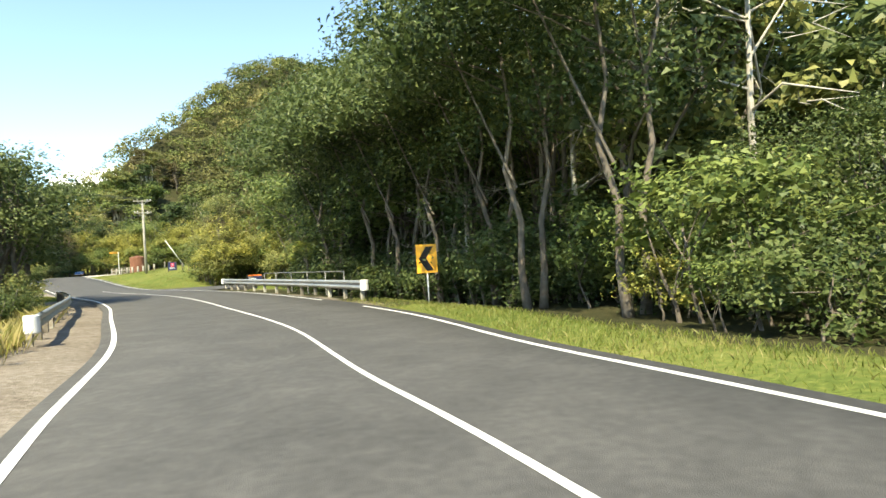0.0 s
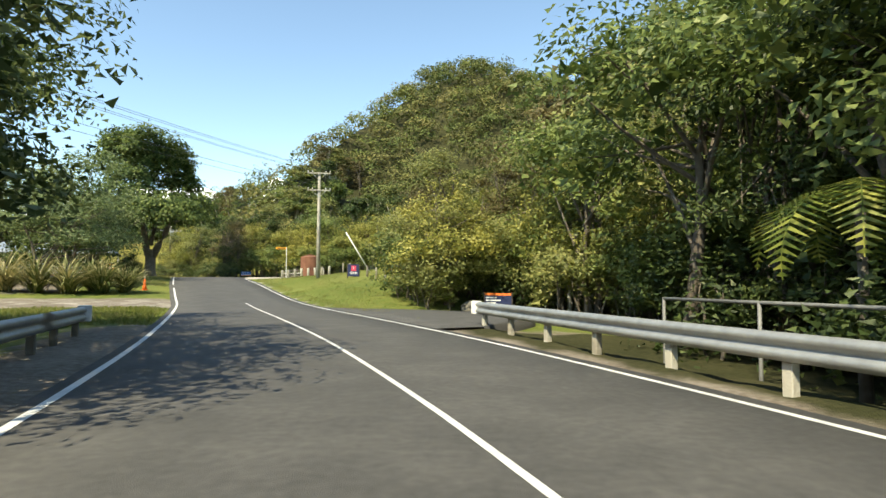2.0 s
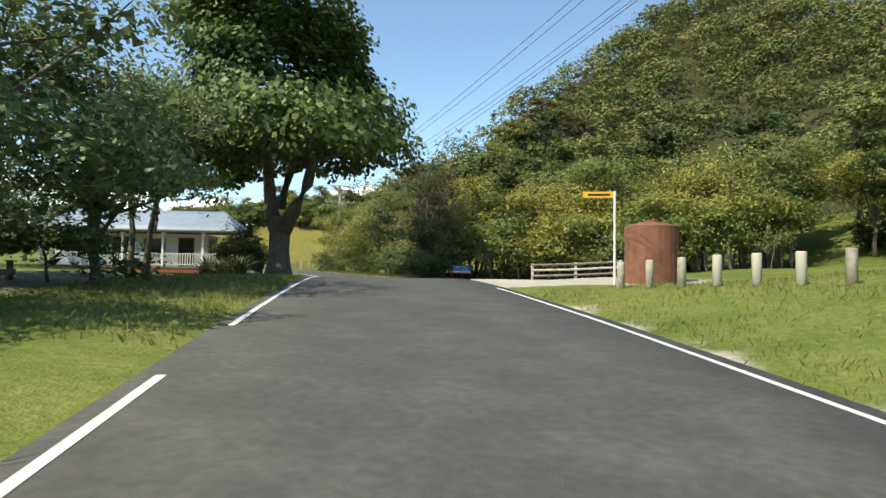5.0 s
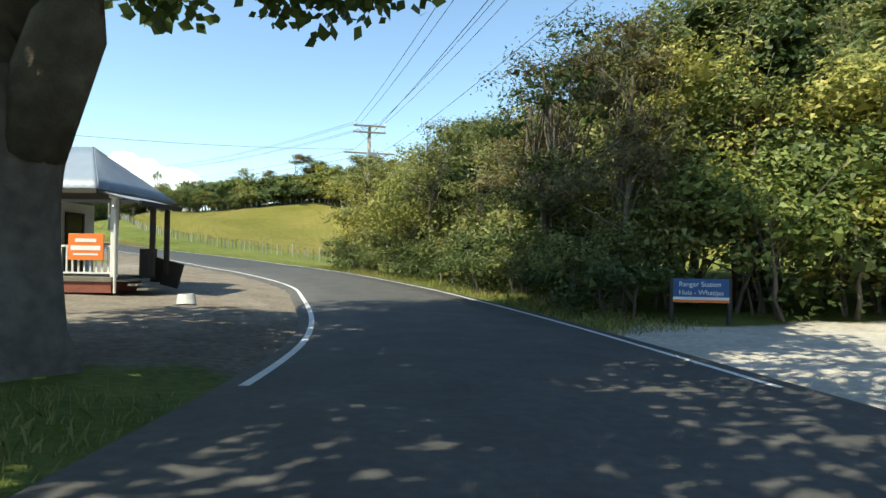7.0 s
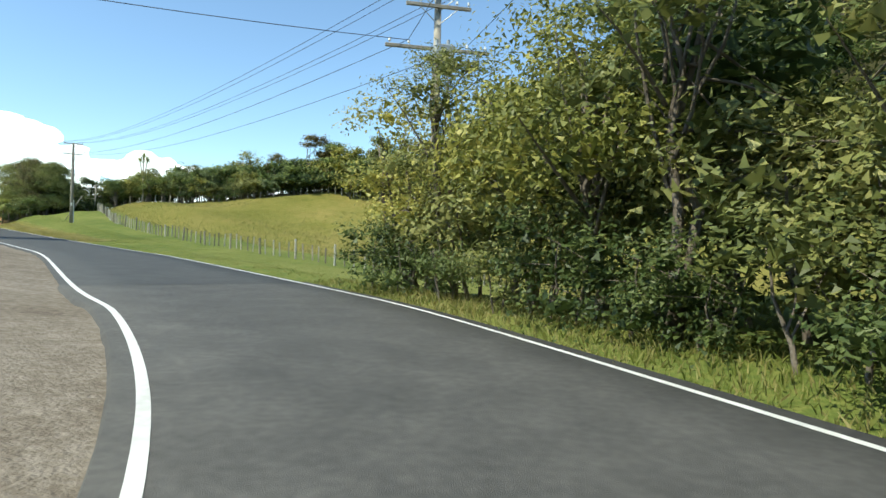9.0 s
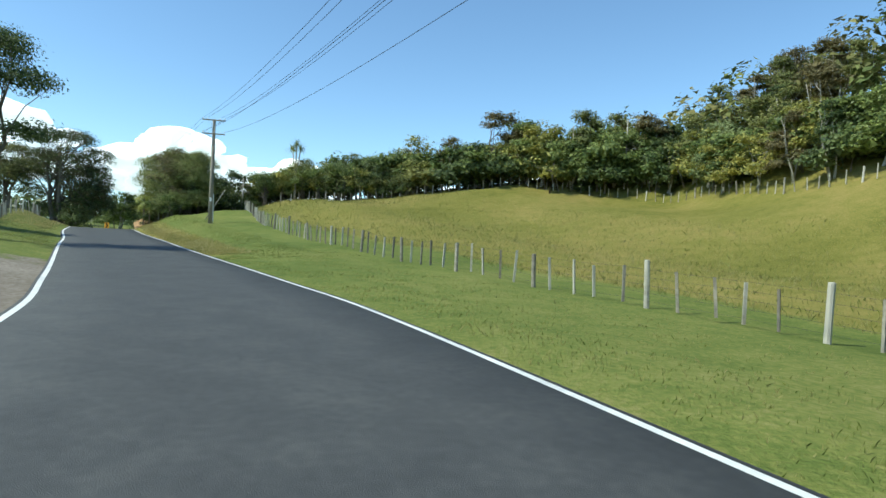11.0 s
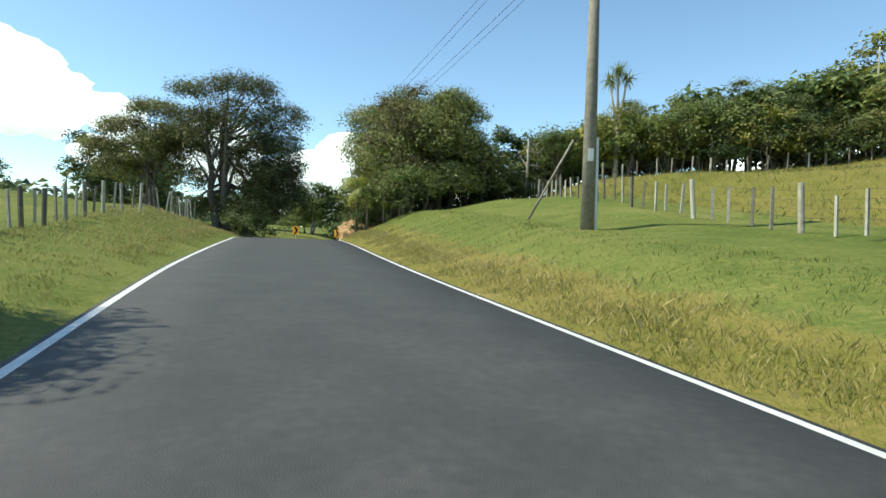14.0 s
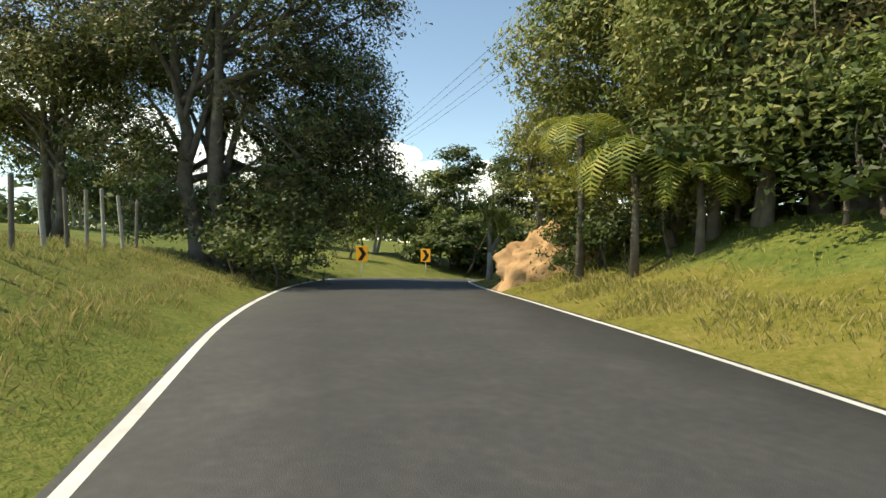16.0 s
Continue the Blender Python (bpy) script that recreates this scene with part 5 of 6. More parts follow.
# orange banner tied to the railing of the veranda
c191, s191 = math.cos(radians(191)), math.sin(radians(191))
board_sign("banner", HX + 0.75 * c191 - 0.02 * s191, HY + 0.75 * s191 + 0.02 * c191, 11, 1.0, 0.75, 1.0, SIGN_ORANGE, "orange banner with pale lettering on the veranda railing",
           stripes=((SIGN_WHITE, 0.14, 0.10, 0.2, 0.8), (SIGN_WHITE, 0.34, 0.13, 0.08, 0.92), (SIGN_WHITE, 0.56, 0.05, 0.15, 0.85)), legs=False)


def finger_sign(x, y, rz):
    s = thing("street_sign", (x, y, gz(x, y)), "yellow finger sign on a tall thin post", "road sign", rz=rz)
    bm = bmesh.new()
    tube(bm, [(0, 0, -0.3), (0, 0, 3.0)], 0.04, 8)
    part("post", bm, WHITE_PAINT, s)
    bm = bmesh.new()
    box(bm, (1.0, 0.03, 0.2), (-0.5, 0, 2.88), bevel=0.006)
    blade = part("blade", bm, SIGN_YELLOW, s, "yellow name blade")
    bm = bmesh.new()
    box(bm, (0.7, 0.004, 0.07), (-0.5, -0.018, 2.88))
    part("lettering", bm, SIGN_BLACK, blade)


finger_sign(-20.5, 77.9, 12)


def traffic_cone(x, y):
    c = thing("traffic_cone", (x, y, gz(x, y)), "orange traffic cone standing on the driveway edge", "traffic cone")
    bm = bmesh.new()
    tube(bm, [(0, 0, 0.04), (0, 0, 0.3), (0, 0, 0.87), (0, 0, 0.9)], [0.165, 0.115, 0.035, 0.025], 16)
    part("cone", bm, CONE_ORANGE, c, smooth=True)
    bm = bmesh.new()
    box(bm, (0.4, 0.4, 0.05), (0, 0, 0.03), bevel=0.015)
    part("base", bm, CONE_ORANGE, c)
    bm = bmesh.new()
    tube(bm, [(0, 0, 0.84), (0, 0, 0.95)], [0.045, 0.03], 10)
    part("tip", bm, SIGN_WHITE, c, "white cone tip")


traffic_cone(-25.7, 61.0)


def water_tank(x, y):
    t = thing("water_tank", (x, y, gz(x, y)), "rust-brown round tank behind the bollards", "tank")
    bm = bmesh.new()
    tube(bm, [(0, 0, -0.1), (0, 0, 2.2), (0, 0, 2.35)], [1.0, 1.0, 0.55], 28)
    part("shell", bm, RUST, t, smooth=False)
    bm = bmesh.new()
    tube(bm, [(0, 0, 2.3), (0, 0, 2.45)], 0.3, 16)
    part("lid", bm, RUST, t)


water_tank(-19.2, 82.5)


def bollard(x, y, h=0.75, r=0.11):
    b = thing("bollard", (x, y, gz(x, y)), "short round timber bollard beside the gravel", "bollard", "bollards")
    bm = bmesh.new()
    tube(bm, [(0, 0, -0.3), (0, 0, h - 0.04), (0, 0, h)], [r, r, r * 0.85], 10)
    part("post", bm, POST_WOOD, b, smooth=True)


for k in range(8):
    bollard(-20.3 + k * 0.75, 75.8 - k * 0.6)
for x, y in ((-9.35, 63.15), (-10.2, 65.0), (-11.1, 66.7), (-13.0, 70.1), (-13.9, 71.9)):
    bollard(x, y, 0.85, 0.08)


def rail_fence(points, label):
    points = [past(x, y)[:2] for x, y in points]
    f = thing("rail_fence", (points[0][0], points[0][1], gz(*points[0])), label, "fence")
    base = Vector(f.location)
    ps = [Vector((x, y, gz(x, y))) - base for x, y in points]
    for p in ps:
        bm = bmesh.new()
        box(bm, (0.16, 0.16, 1.3), tuple(p + Vector((0, 0, 0.4))), bevel=0.015)
        part("post", bm, POST_WOOD, f)
    for a, b in zip(ps, ps[1:]):
        for h in (0.28, 0.62, 0.95):
            bm = bmesh.new()
            tube(bm, [a + Vector((0, -0.09, h)), b + Vector((0, -0.09, h))], 0.075, 6)
            part("rail", bm, POST_WOOD, f)


rail_fence([(-24.2, 92.6), (-21.6, 92.4), (-19.0, 92.0)], "low timber post and rail fence beside the gravel")


def low_barrier(a, b):
    f = thing("low_barrier", (*a, gz(*a)), "low dark timber barrier rail under the trees", "fence")
    d = Vector((b[0] - a[0], b[1] - a[1], gz(*b) - gz(*a)))
    bm = bmesh.new()
    box(bm, (d.length + 0.3, 0.12, 0.16), tuple(d * 0.5 + Vector((0, 0, 0.5))), (0, 0, math.degrees(math.atan2(d.y, d.x))), bevel=0.01)
    part("rail", bm, POST_WOOD, f)
    for k in (0.02, 0.5, 0.98):
        bm = bmesh.new()
        box(bm, (0.13, 0.13, 0.85), tuple(d * k + Vector((0, 0, 0.12))), bevel=0.01)
        part("post", bm, POST_WOOD, f)


low_barrier((-30.6, 62.9), (-36.5, 70.5))


def rock(x, y, r, seed):
    t = thing("boulder", (x, y, gz(x, y)), "rounded brown-grey boulder at the grass edge", "rock", "boulders")
    bm = bmesh.new()
    bmesh.ops.create_icosphere(bm, subdivisions=3, radius=r)
    for v in bm.verts:
        n = noise.noise(v.co / r * 1.3 + Vector((seed, 0, 0)))
        v.co *= 1 + 0.28 * n
        v.co.z = v.co.z * 0.75 + r * 0.4
    part("stone", bm, ROCK, t, smooth=True)


rock(-3.75, 50.3, 0.52, 1)
rock(-1.95, 49.5, 0.42, 2)


# ---- single trees and plants ----
def big_street_tree(x, y):
    rng = np.random.default_rng(5)
    x, y, rz = past(x, y)
    t = thing("street_tree", (x, y, gz(x, y)), "large spreading tree with a thick ridged trunk beside the road", "tree", rz=rz)
    bm = bmesh.new()
    n = 28
    rings = []
    for h, r, ox in ((-0.3, 1.12, 0), (0.0, 0.94, 0), (0.4, 0.74, 0.0), (1.2, 0.63, 0.03), (2.0, 0.62, 0.06), (2.6, 0.68, 0.10), (2.9, 0.6, 0.12)):
        ring = []
        for k in range(n):
            a = 2 * math.pi * k / n
            ridge = 1 + (0.16 if h < 1 else 0.09) * math.sin(5 * a + 0.7 * h) + 0.05 * math.sin(11 * a + 2 * h)
            ring.append(bm.verts.new((ox + math.cos(a) * r * 0.78 * ridge, math.sin(a) * r * 0.74 * ridge, h)))
        rings.append(ring)
    for a, b in zip(rings, rings[1:]):
        for k in range(n):
            bm.faces.new((a[k], a[(k + 1) % n], b[(k + 1) % n], b[k]))
    tube(bm, [(-0.2, 0, 2.3), (-0.55, 0.1, 3.7), (-0.9, 0.3, 6.2), (-1.6, 0.4, 9.0)], [0.36, 0.32, 0.22, 0.1], 14)
    tube(bm, [(0.25, 0, 2.2), (0.85, -0.1, 3.3), (1.55, -0.3, 4.4), (2.6, -0.8, 8.2)], [0.38, 0.34, 0.28, 0.1], 14)
    tube(bm, [(0.0, 0.1, 3.4), (0.1, 0.9, 5.0), (0.3, 2.0, 7.4)], [0.3, 0.22, 0.08], 10)
    for end in rng.normal(size=(16, 3)) * (3.2, 3.2, 1.2) + (0, 0, 7.2):
        s = (-0.9, 0.3, 6.0) if end[0] < 0 else (1.4, -0.4, 5.4)
        tube(bm, [s, tuple((np.array(s) + end) / 2 + (0, 0, 0.4)), tuple(end)], [0.14, 0.08, 0.03], 6, cap=False)
    part("trunk", bm, BARK, t, "grey-brown ridged forked trunk", smooth=True)
    lobes = [(0, 0, 10.0, 5.2, 5.2, 5.2)]
    for k in range(18):
        a = 2 * math.pi * k / 9 + rng.uniform(-0.2, 0.2)
        reach = 4.9 if k < 9 else 3.4
        lobes.append((math.cos(a) * reach, math.sin(a) * reach, rng.uniform(4.8, 6.6) if k < 9 else rng.uniform(8.0, 13.4), 2.4, 2.4, 2.0))
    mid, pts = clumps(rng, lobes, 1900, 30, 0.45, 0.4, 0.6)
    keep = pts[:, 2] > 3.9 + 0.4 * np.sin(pts[:, 0] * 1.7)
    keep &= (pts[:, 0] * 0.85 - pts[:, 1] * 0.53 < 2.6) | (pts[:, 2] < 8.0 + np.sin(pts[:, 1] * 2.1))
    link_mesh("crown", faces_mesh("crown", leaves_at(rng, pts[keep], 0.30, 0.22, sides=4, out=pts[keep] - (0, 0, 7.0)), 4), LEAF_MID, t, "green leafy crown with some yellow leaves")
    mid, pts = clumps(rng, [(0.5, -2.8, 6.6, 2.6, 1.6, 1.4)], 40, 22, 0.32, 0.4, 0.6)
    link_mesh("yellow_leaves", faces_mesh("yellow_leaves", leaves_at(rng, pts, 0.28, 0.19, sides=4), 4), LEAF_YELLOW, t, "patch of yellowing leaves")
    t.scale = (1.05, 1.05, 1.12)
    return t


big_street_tree(-37.75, 85.6)


def crest_tree(name, x, y, lobes, label, seed, mats, trunk_h, trunk_r, trunks, count, grow=1.0):
    rng = np.random.default_rng(seed)
    lobes = [[v * grow for v in lobe] for lobe in lobes]
    x, y, rz = past(x, y)
    t = thing(name, (x, y, gz(x, y) - 0.1), label, "tree", rz=rz)
    mid, pts = clumps(rng, lobes, int(count * 1.5), 34, 0.42, 0.35, 0.5)
    ends = mid[rng.choice(len(mid), 34, replace=False)]
    woody(rng, "trunk", t, BARK, trunk_h, trunk_r, ends, trunks, 0.06, 9)
    out = unit(pts - np.repeat(mid, 34, 0)) * 0.9 + unit(pts - mid.mean(0) * (1, 1, 0.8)) * 0.8
    split = rng.uniform(size=len(pts) // 34) < 0.6
    pick = np.repeat(split, 34)
    for chosen, mat, lab in ((pick, mats[0], "dark green foliage"), (~pick, mats[1], "brown-tinged foliage")):
        link_mesh("crown", faces_mesh("crown", leaves_at(rng, pts[chosen], 0.165, 0.075, out=out[chosen]), 3), mat, t, lab)
    return t


crest_tree("kanuka_tree", -129.4, 161.6, [(0, 0, 6.8, 3.6, 3.6, 2.6), (1.5, 2.0, 4.6, 2.8, 2.8, 2.8), (2.4, 2.6, 2.6, 2.0, 2.4, 2.3), (-2.6, -1.5, 5.6, 2.4, 2.4, 1.6), (-3.0, -1.0, 8.0, 2.0, 2.0, 0.9), (0.4, 0.6, 10.0, 2.9, 2.9, 1.2), (2.4, 2.6, 8.2, 2.0, 2.0, 1.2), (-1.0, -2.6, 9.6, 1.5, 1.5, 0.7), (1.0, 3.8, 5.6, 1.8, 1.8, 2.6), (-1.4, -2.4, 3.4, 1.8, 1.8, 1.4), (1.8, 2.8, 3.4, 2.2, 2.2, 2.4), (1.6, 1.2, 1.6, 2.0, 2.2, 1.6), (0.2, 3.2, 2.2, 2.0, 2.2, 2.0), (-1.0, -0.6, 1.4, 2.0, 2.0, 1.2)],
           "huge dark spreading kanuka tree leaning over the road", 301, (LEAF_DARK, LEAF_BROWN), 9.0, 0.32, 4, 1700, 1.06)
crest_tree("kanuka_tree", -112.9, 166.4, [(0, 0, 4.6, 2.8, 2.8, 2.2), (-2.2, -1.6, 3.2, 2.0, 2.0, 2.0), (1.0, 0.8, 4.0, 2.0, 2.0, 1.6), (0.6, 0.8, 6.8, 1.7, 1.7, 0.9), (-1.6, -0.8, 5.8, 1.7, 1.7, 1.0), (1.4, 1.2, 6.2, 1.4, 1.4, 0.8), (-0.6, -1.4, 1.6, 2.4, 2.0, 1.4), (1.2, 0.4, 1.8, 2.0, 2.0, 1.4)],
           "rounded dark kanuka tree on the bank above the road", 302, (LEAF_OLIVE, LEAF_MID), 6.2, 0.22, 4, 1200)
crest_tree("kanuka_tree", -86.7, 131.4, [(0, 0, 9.6, 2.6, 2.6, 0.9), (1.8, 1.2, 8.0, 1.8, 1.8, 0.7), (-2.0, -1.0, 8.4, 1.8, 1.8, 0.7), (0.6, -1.8, 6.8, 1.6, 1.6, 0.6), (1.6, 1.8, 5.4, 1.3, 1.3, 0.5), (-1.4, 1.4, 10.6, 1.5, 1.5, 0.6)],
           "tall open kanuka tree with bare dark limbs beside the road", 306, (LEAF_DARK, LEAF_DARK), 9.2, 0.12, 3, 300, 0.92)
crest_tree("kanuka_tree", -98.9, 135.1, [(0, 0, 9.6, 2.6, 2.6, 0.9), (1.8, 1.2, 8.0, 1.8, 1.8, 0.7), (-2.0, -1.0, 8.4, 1.8, 1.8, 0.7), (0.6, -1.8, 6.8, 1.6, 1.6, 0.6), (2.6, 1.8, 5.4, 1.3, 1.3, 0.5), (-1.4, 1.4, 10.6, 1.5, 1.5, 0.6)],
           "layered kanuka tree with dark limbs behind the verge", 303, (LEAF_DARK, LEAF_OLIVE), 9.2, 0.12, 3, 420, 0.68)
crest_tree("kanuka_tree", -117.6, 168.0, [(0, 0, 5.4, 2.8, 2.8, 2.0), (-1.8, -1.6, 4.6, 1.8, 1.8, 1.6), (-1.6, -1.4, 6.6, 1.9, 1.9, 1.2), (1.2, 0.8, 6.6, 2.4, 2.4, 1.4), (0.2, 0.4, 7.4, 2.2, 2.2, 1.0), (-2.2, -1.0, 3.0, 1.4, 1.4, 1.5), (2.4, 0.6, 4.4, 2.4, 2.4, 1.9), (0.8, -0.8, 3.0, 2.2, 1.4, 1.6)],
           "tall feathery kanuka tree above the clay bank", 304, (LEAF_OLIVE, LEAF_MID), 7.0, 0.2, 4, 1150)
crest_tree("kanuka_tree", -133.4, 157.6, [(0, 0, 5.4, 3.0, 3.0, 2.2), (-2.4, -1.6, 4.2, 2.2, 2.2, 1.5), (1.8, 1.4, 7.0, 2.4, 2.4, 1.6), (-1.4, -1.8, 7.6, 2.2, 2.2, 1.2), (0.6, 0.2, 9.2, 2.4, 2.4, 1.0), (-3.4, -2.8, 6.0, 1.8, 1.8, 1.0)],
           "brown-tinged kanuka tree with pale limbs behind the fence", 305, (LEAF_OLIVE, LEAF_BROWN), 7.0, 0.18, 4, 700, 0.85)
for k in range(6):
    plant(PROTO[("shrub_dark", "shrub_dark", "shrub_olive")[k % 3], 0], -119.5 + 1.7 * k, 170.4 - 0.3 * k, 1.5, 1.5)
plant(PROTO["shrub_dark", 0], -117.0, 164.9, 0.75, 0.7)
plant(PROTO["shrub_dark", 0], -118.6, 165.6, 0.8, 0.7)
plant(PROTO["shrub_olive", 0], -115.8, 165.0, 0.7, 0.7)
plant(PROTO["shrub_yellow", 0], -119.3, 167.4, 0.9, 0.7)
plant(PROTO["shrub_olive", 0], -104, 138.6, 0.95, 1.2)
plant(PROTO["shrub", 0], -107.5, 141, 0.6, 0.8)
plant(PROTO["kanuka", 0], -132.0, 164.6, 0.8, 0.8)
plant(PROTO["shrub_dark", 0], -126.4, 161.4, 1.1, 1.2)
plant(PROTO["shrub_dark", 0], -130.6, 163.6, 1.2, 1.3)
plant(PROTO["shrub_dark", 0], -133.6, 167.0, 1.0, 1.0)
plant(PROTO["shrub", 0], -111.6, 163.6, 0.8, 1.1)
plant(PROTO["kanuka", 0], -116.6, 166.6, 0.95, 0.95)
plant(PROTO["kanuka_brown", 1], -114.4, 164.8, 0.9, 0.95)
plant(PROTO["shrub_yellow", 0], -118.6, 166.0, 1.0, 1.1)
plant(PROTO["shrub_dark", 0], -115.2, 165.4, 1.2, 1.6)
plant(PROTO["shrub_dark", 0], -112.6, 164.0, 0.9, 1.1)
for k in range(6):
    plant(PROTO["shrub_dark", 0], -114.6 + 1.25 * k, 168.0 + 0.75 * k, 0.5 + 0.06 * (k % 3), 0.85)
plant(PROTO["yellow", 1], -121.4, 169.4, 0.75, 0.75)
plant(PROTO["kanuka", 1], -124.6, 172.8, 0.7, 0.75)
plant(PROTO["shrub", 0], -140.6, 174.8, 0.7, 0.9)
# by the drive and the house
plant(PROTO["grey", 0], -35.6, 68.2, 1.4, 1.6, sink=0.9)
plant(PROTO["grey", 1], -32.6, 62.6, 0.95, 1.25, sink=0.6)
plant(PROTO["shrub", 0], -35.0, 65.0, 1.2, 1.5)
plant(PROTO["shrub_dark", 0], -38.0, 64.5, 1.3, 1.6)
plant(PROTO["shrub_dark", 0], -34.4, 70.5, 1.0, 1.3)
plant(PROTO["grey", 1], -40.2, 67.4, 1.3, 1.6, sink=0.9)
plant(PROTO["grey", 0], -36.8, 73.4, 1.15, 1.3, sink=0.9)
plant(PROTO["mid", 0], -44.5, 62.0, 1.05, 1.4)
plant(PROTO["grey", 1], -41.2, 79.0, 1.05, 1.05)
plant(PROTO["shrub_dark", 0], -40.0, 85.4, 1.25, 0.8, drawn=False)
plant(PROTO["shrub_dark", 0], -39.8, 85.9, 1.0, 0.7, drawn=False)
plant(PROTO["shrub_dark", 0], -40.6, 85.6, 1.1, 0.75, drawn=False)
plant(PROTO["yellow", 0], -49, 70.0, 0.75, 1.0)
plant(PROTO["kanuka", 0], -52, 60.0, 1.0, 1.1)
plant(PROTO["mid", 1], -58, 74.0, 0.9, 1.1)
plant(PROTO["dark", 1], -60, 88.0, 1.0, 1.1)
plant(PROTO["dark", 0], -64, 98.0, 0.9, 1.1)


def blades(rng, n, length, width, droop, spread, rise=0.9):
    """Sword leaves from one root, each a folded strip of three quads."""
    out = []
    for k in range(n):
        a = rng.uniform(0, 2 * math.pi)
        ln = length * rng.uniform(0.6, 1.1)
        tilt = rng.uniform(0.05, spread)
        way = np.array((math.cos(a), math.sin(a), 0))
        side = np.array((-math.sin(a), math.cos(a), 0))
        p = np.array((rng.normal() * 0.12, rng.normal() * 0.12, 0.0))
        pts, ang = [p], tilt
        for j in range(4):
            p = p + ln / 4 * (way * math.sin(ang) + np.array((0, 0, math.cos(ang) * rise)))
            pts.append(p)
            ang += droop * rng.uniform(0.5, 1.3)
        ws = [width * w for w in (0.7, 1.0, 0.85, 0.55, 0.06)]
        for j in range(4):
            out.append([pts[j] - side * ws[j] / 2, pts[j] + side * ws[j] / 2, pts[j + 1] + side * ws[j + 1] / 2, pts[j + 1] - side * ws[j + 1] / 2])
    return np.array(out)


def flax(x, y, size, seed, n=120):
    rng = np.random.default_rng(seed)
    x, y, _ = past(x, y)
    f = thing("flax", (x, y, gz(x, y) - 0.05), "large flax clump with pale-edged sword leaves", "flax plant", "flax")
    link_mesh("leaves", faces_mesh("leaves", blades(rng, n, size, 0.09, 0.32, 0.9), 4), FLAX_LEAF, f)


for i, (x, y, s) in enumerate(((-26.6, 57.4, 3.3), (-28.2, 56.6, 3.5), (-27.8, 58.6, 3.3), (-29.8, 56.2, 3.4), (-31.6, 56.0, 3.3), (-25.6, 58.4, 2.7), (-37.0, 79.6, 1.5), (-38.3, 80.6, 1.4), (-39.6, 81.8, 1.3))):
    flax(x, y, s, 400 + i, 210 if s > 2 else 80)
for i, (x, y, s) in enumerate(((1.9, 47.4, 2.0), (2.7, 46.4, 2.2), (3.5, 45.4, 2.0), (2.4, 48.2, 1.9))):
    flax(x, y, s, 430 + i, 110)


def cabbage_tree(x, y, heads, label, seed, radius=0.11):
    rng = np.random.default_rng(seed)
    x, y, _ = past(x, y)
    t = thing("cabbage_tree", (x, y, gz(x, y)), label, "tree", "cabbage trees")
    bm = bmesh.new()
    low = min(h[2] for h in heads) * 0.55
    tube(bm, [(0, 0, -0.2), (0.05, 0, low * 0.5), (0, 0.05, low)], [radius * 1.3, radius, radius * 0.9], 9)
    for h in heads:
        tube(bm, [(0, 0.05, low - 0.05), (h[0] * 0.6, h[1] * 0.6, low + (h[2] - low) * 0.5), h[:3]], [radius * 0.8, radius * 0.6, radius * 0.45], 7)
    part("trunk", bm, BARK_PALE, t, smooth=True)
    for h in heads:
        b = blades(rng, 90, h[3] if len(h) > 3 else 0.9, 0.05, 0.3, 2.2, 1.0) + np.array(h[:3])
        link_mesh("leaf_head", faces_mesh("leaf_head", b, 4), FERN_LEAF, t, "spiky head of sword leaves")


cabbage_tree(0.9, 48.6, [(0, 0, 2.7, 1.1), (0.3, 0.2, 2.2)], "young cabbage tree with a spiky head beside the sign", 500)
cabbage_tree(1.5, 49.8, [(-0.8, 0.3, 6.2), (0.6, -0.3, 6.6), (0.3, 0.8, 5.0)], "tall pale-trunked cabbage tree at the bush edge", 501, 0.09)
cabbage_tree(2.6, 49.6, [(-0.6, 0.2, 6.8), (0.6, -0.3, 7.0), (1.1, 0.2, 5.0)], "forked pale cabbage tree at the bush edge", 502, 0.09)
cabbage_tree(-3.0, 55.5, [(-0.3, 0, 5.0), (0.3, 0.2, 5.8)], "cabbage tree with bright spiky heads", 503)
cabbage_tree(-105.8, 177.0, [(0, 0, 7.2, 1.1), (0.5, 0.3, 6.7, 1.1), (-0.5, -0.2, 6.6, 1.1)], "cabbage tree standing above the wood edge", 504, 0.15)
cabbage_tree(-124.6, 169.4, [(0, 0, 2.4, 1.2), (0.4, 0.3, 2.0, 1.1)], "low cabbage tree on the bank", 505, 0.12)


def frond(length, rng, az, rise, droop, pairs=22, width=0.5):
    out = []
    way = np.array((math.cos(az), math.sin(az), 0))
    side = np.array((-math.sin(az), math.cos(az), 0))
    p, ang = np.zeros(3), rise
    for j in range(pairs):
        f = j / pairs
        step = length / pairs
        q = p + step * (way * math.cos(ang) + np.array((0, 0, math.sin(ang))))
        ln = width * math.sin(math.pi * min(1, 0.12 + 0.88 * f) ** 0.8) + 0.03
        for s in (-1, 1):
            tip = p + s * side * ln + (q - p) / step * ln * 0.35 + np.array((0, 0, -0.22 * ln))
            b = (q - p) * 0.62
            out.append([p, p + b, tip + b * 0.25, tip])
        out.append([p - side * 0.012, p + side * 0.012, q + side * 0.01, q - side * 0.01])
        p, ang = q, ang - droop / pairs
    return out


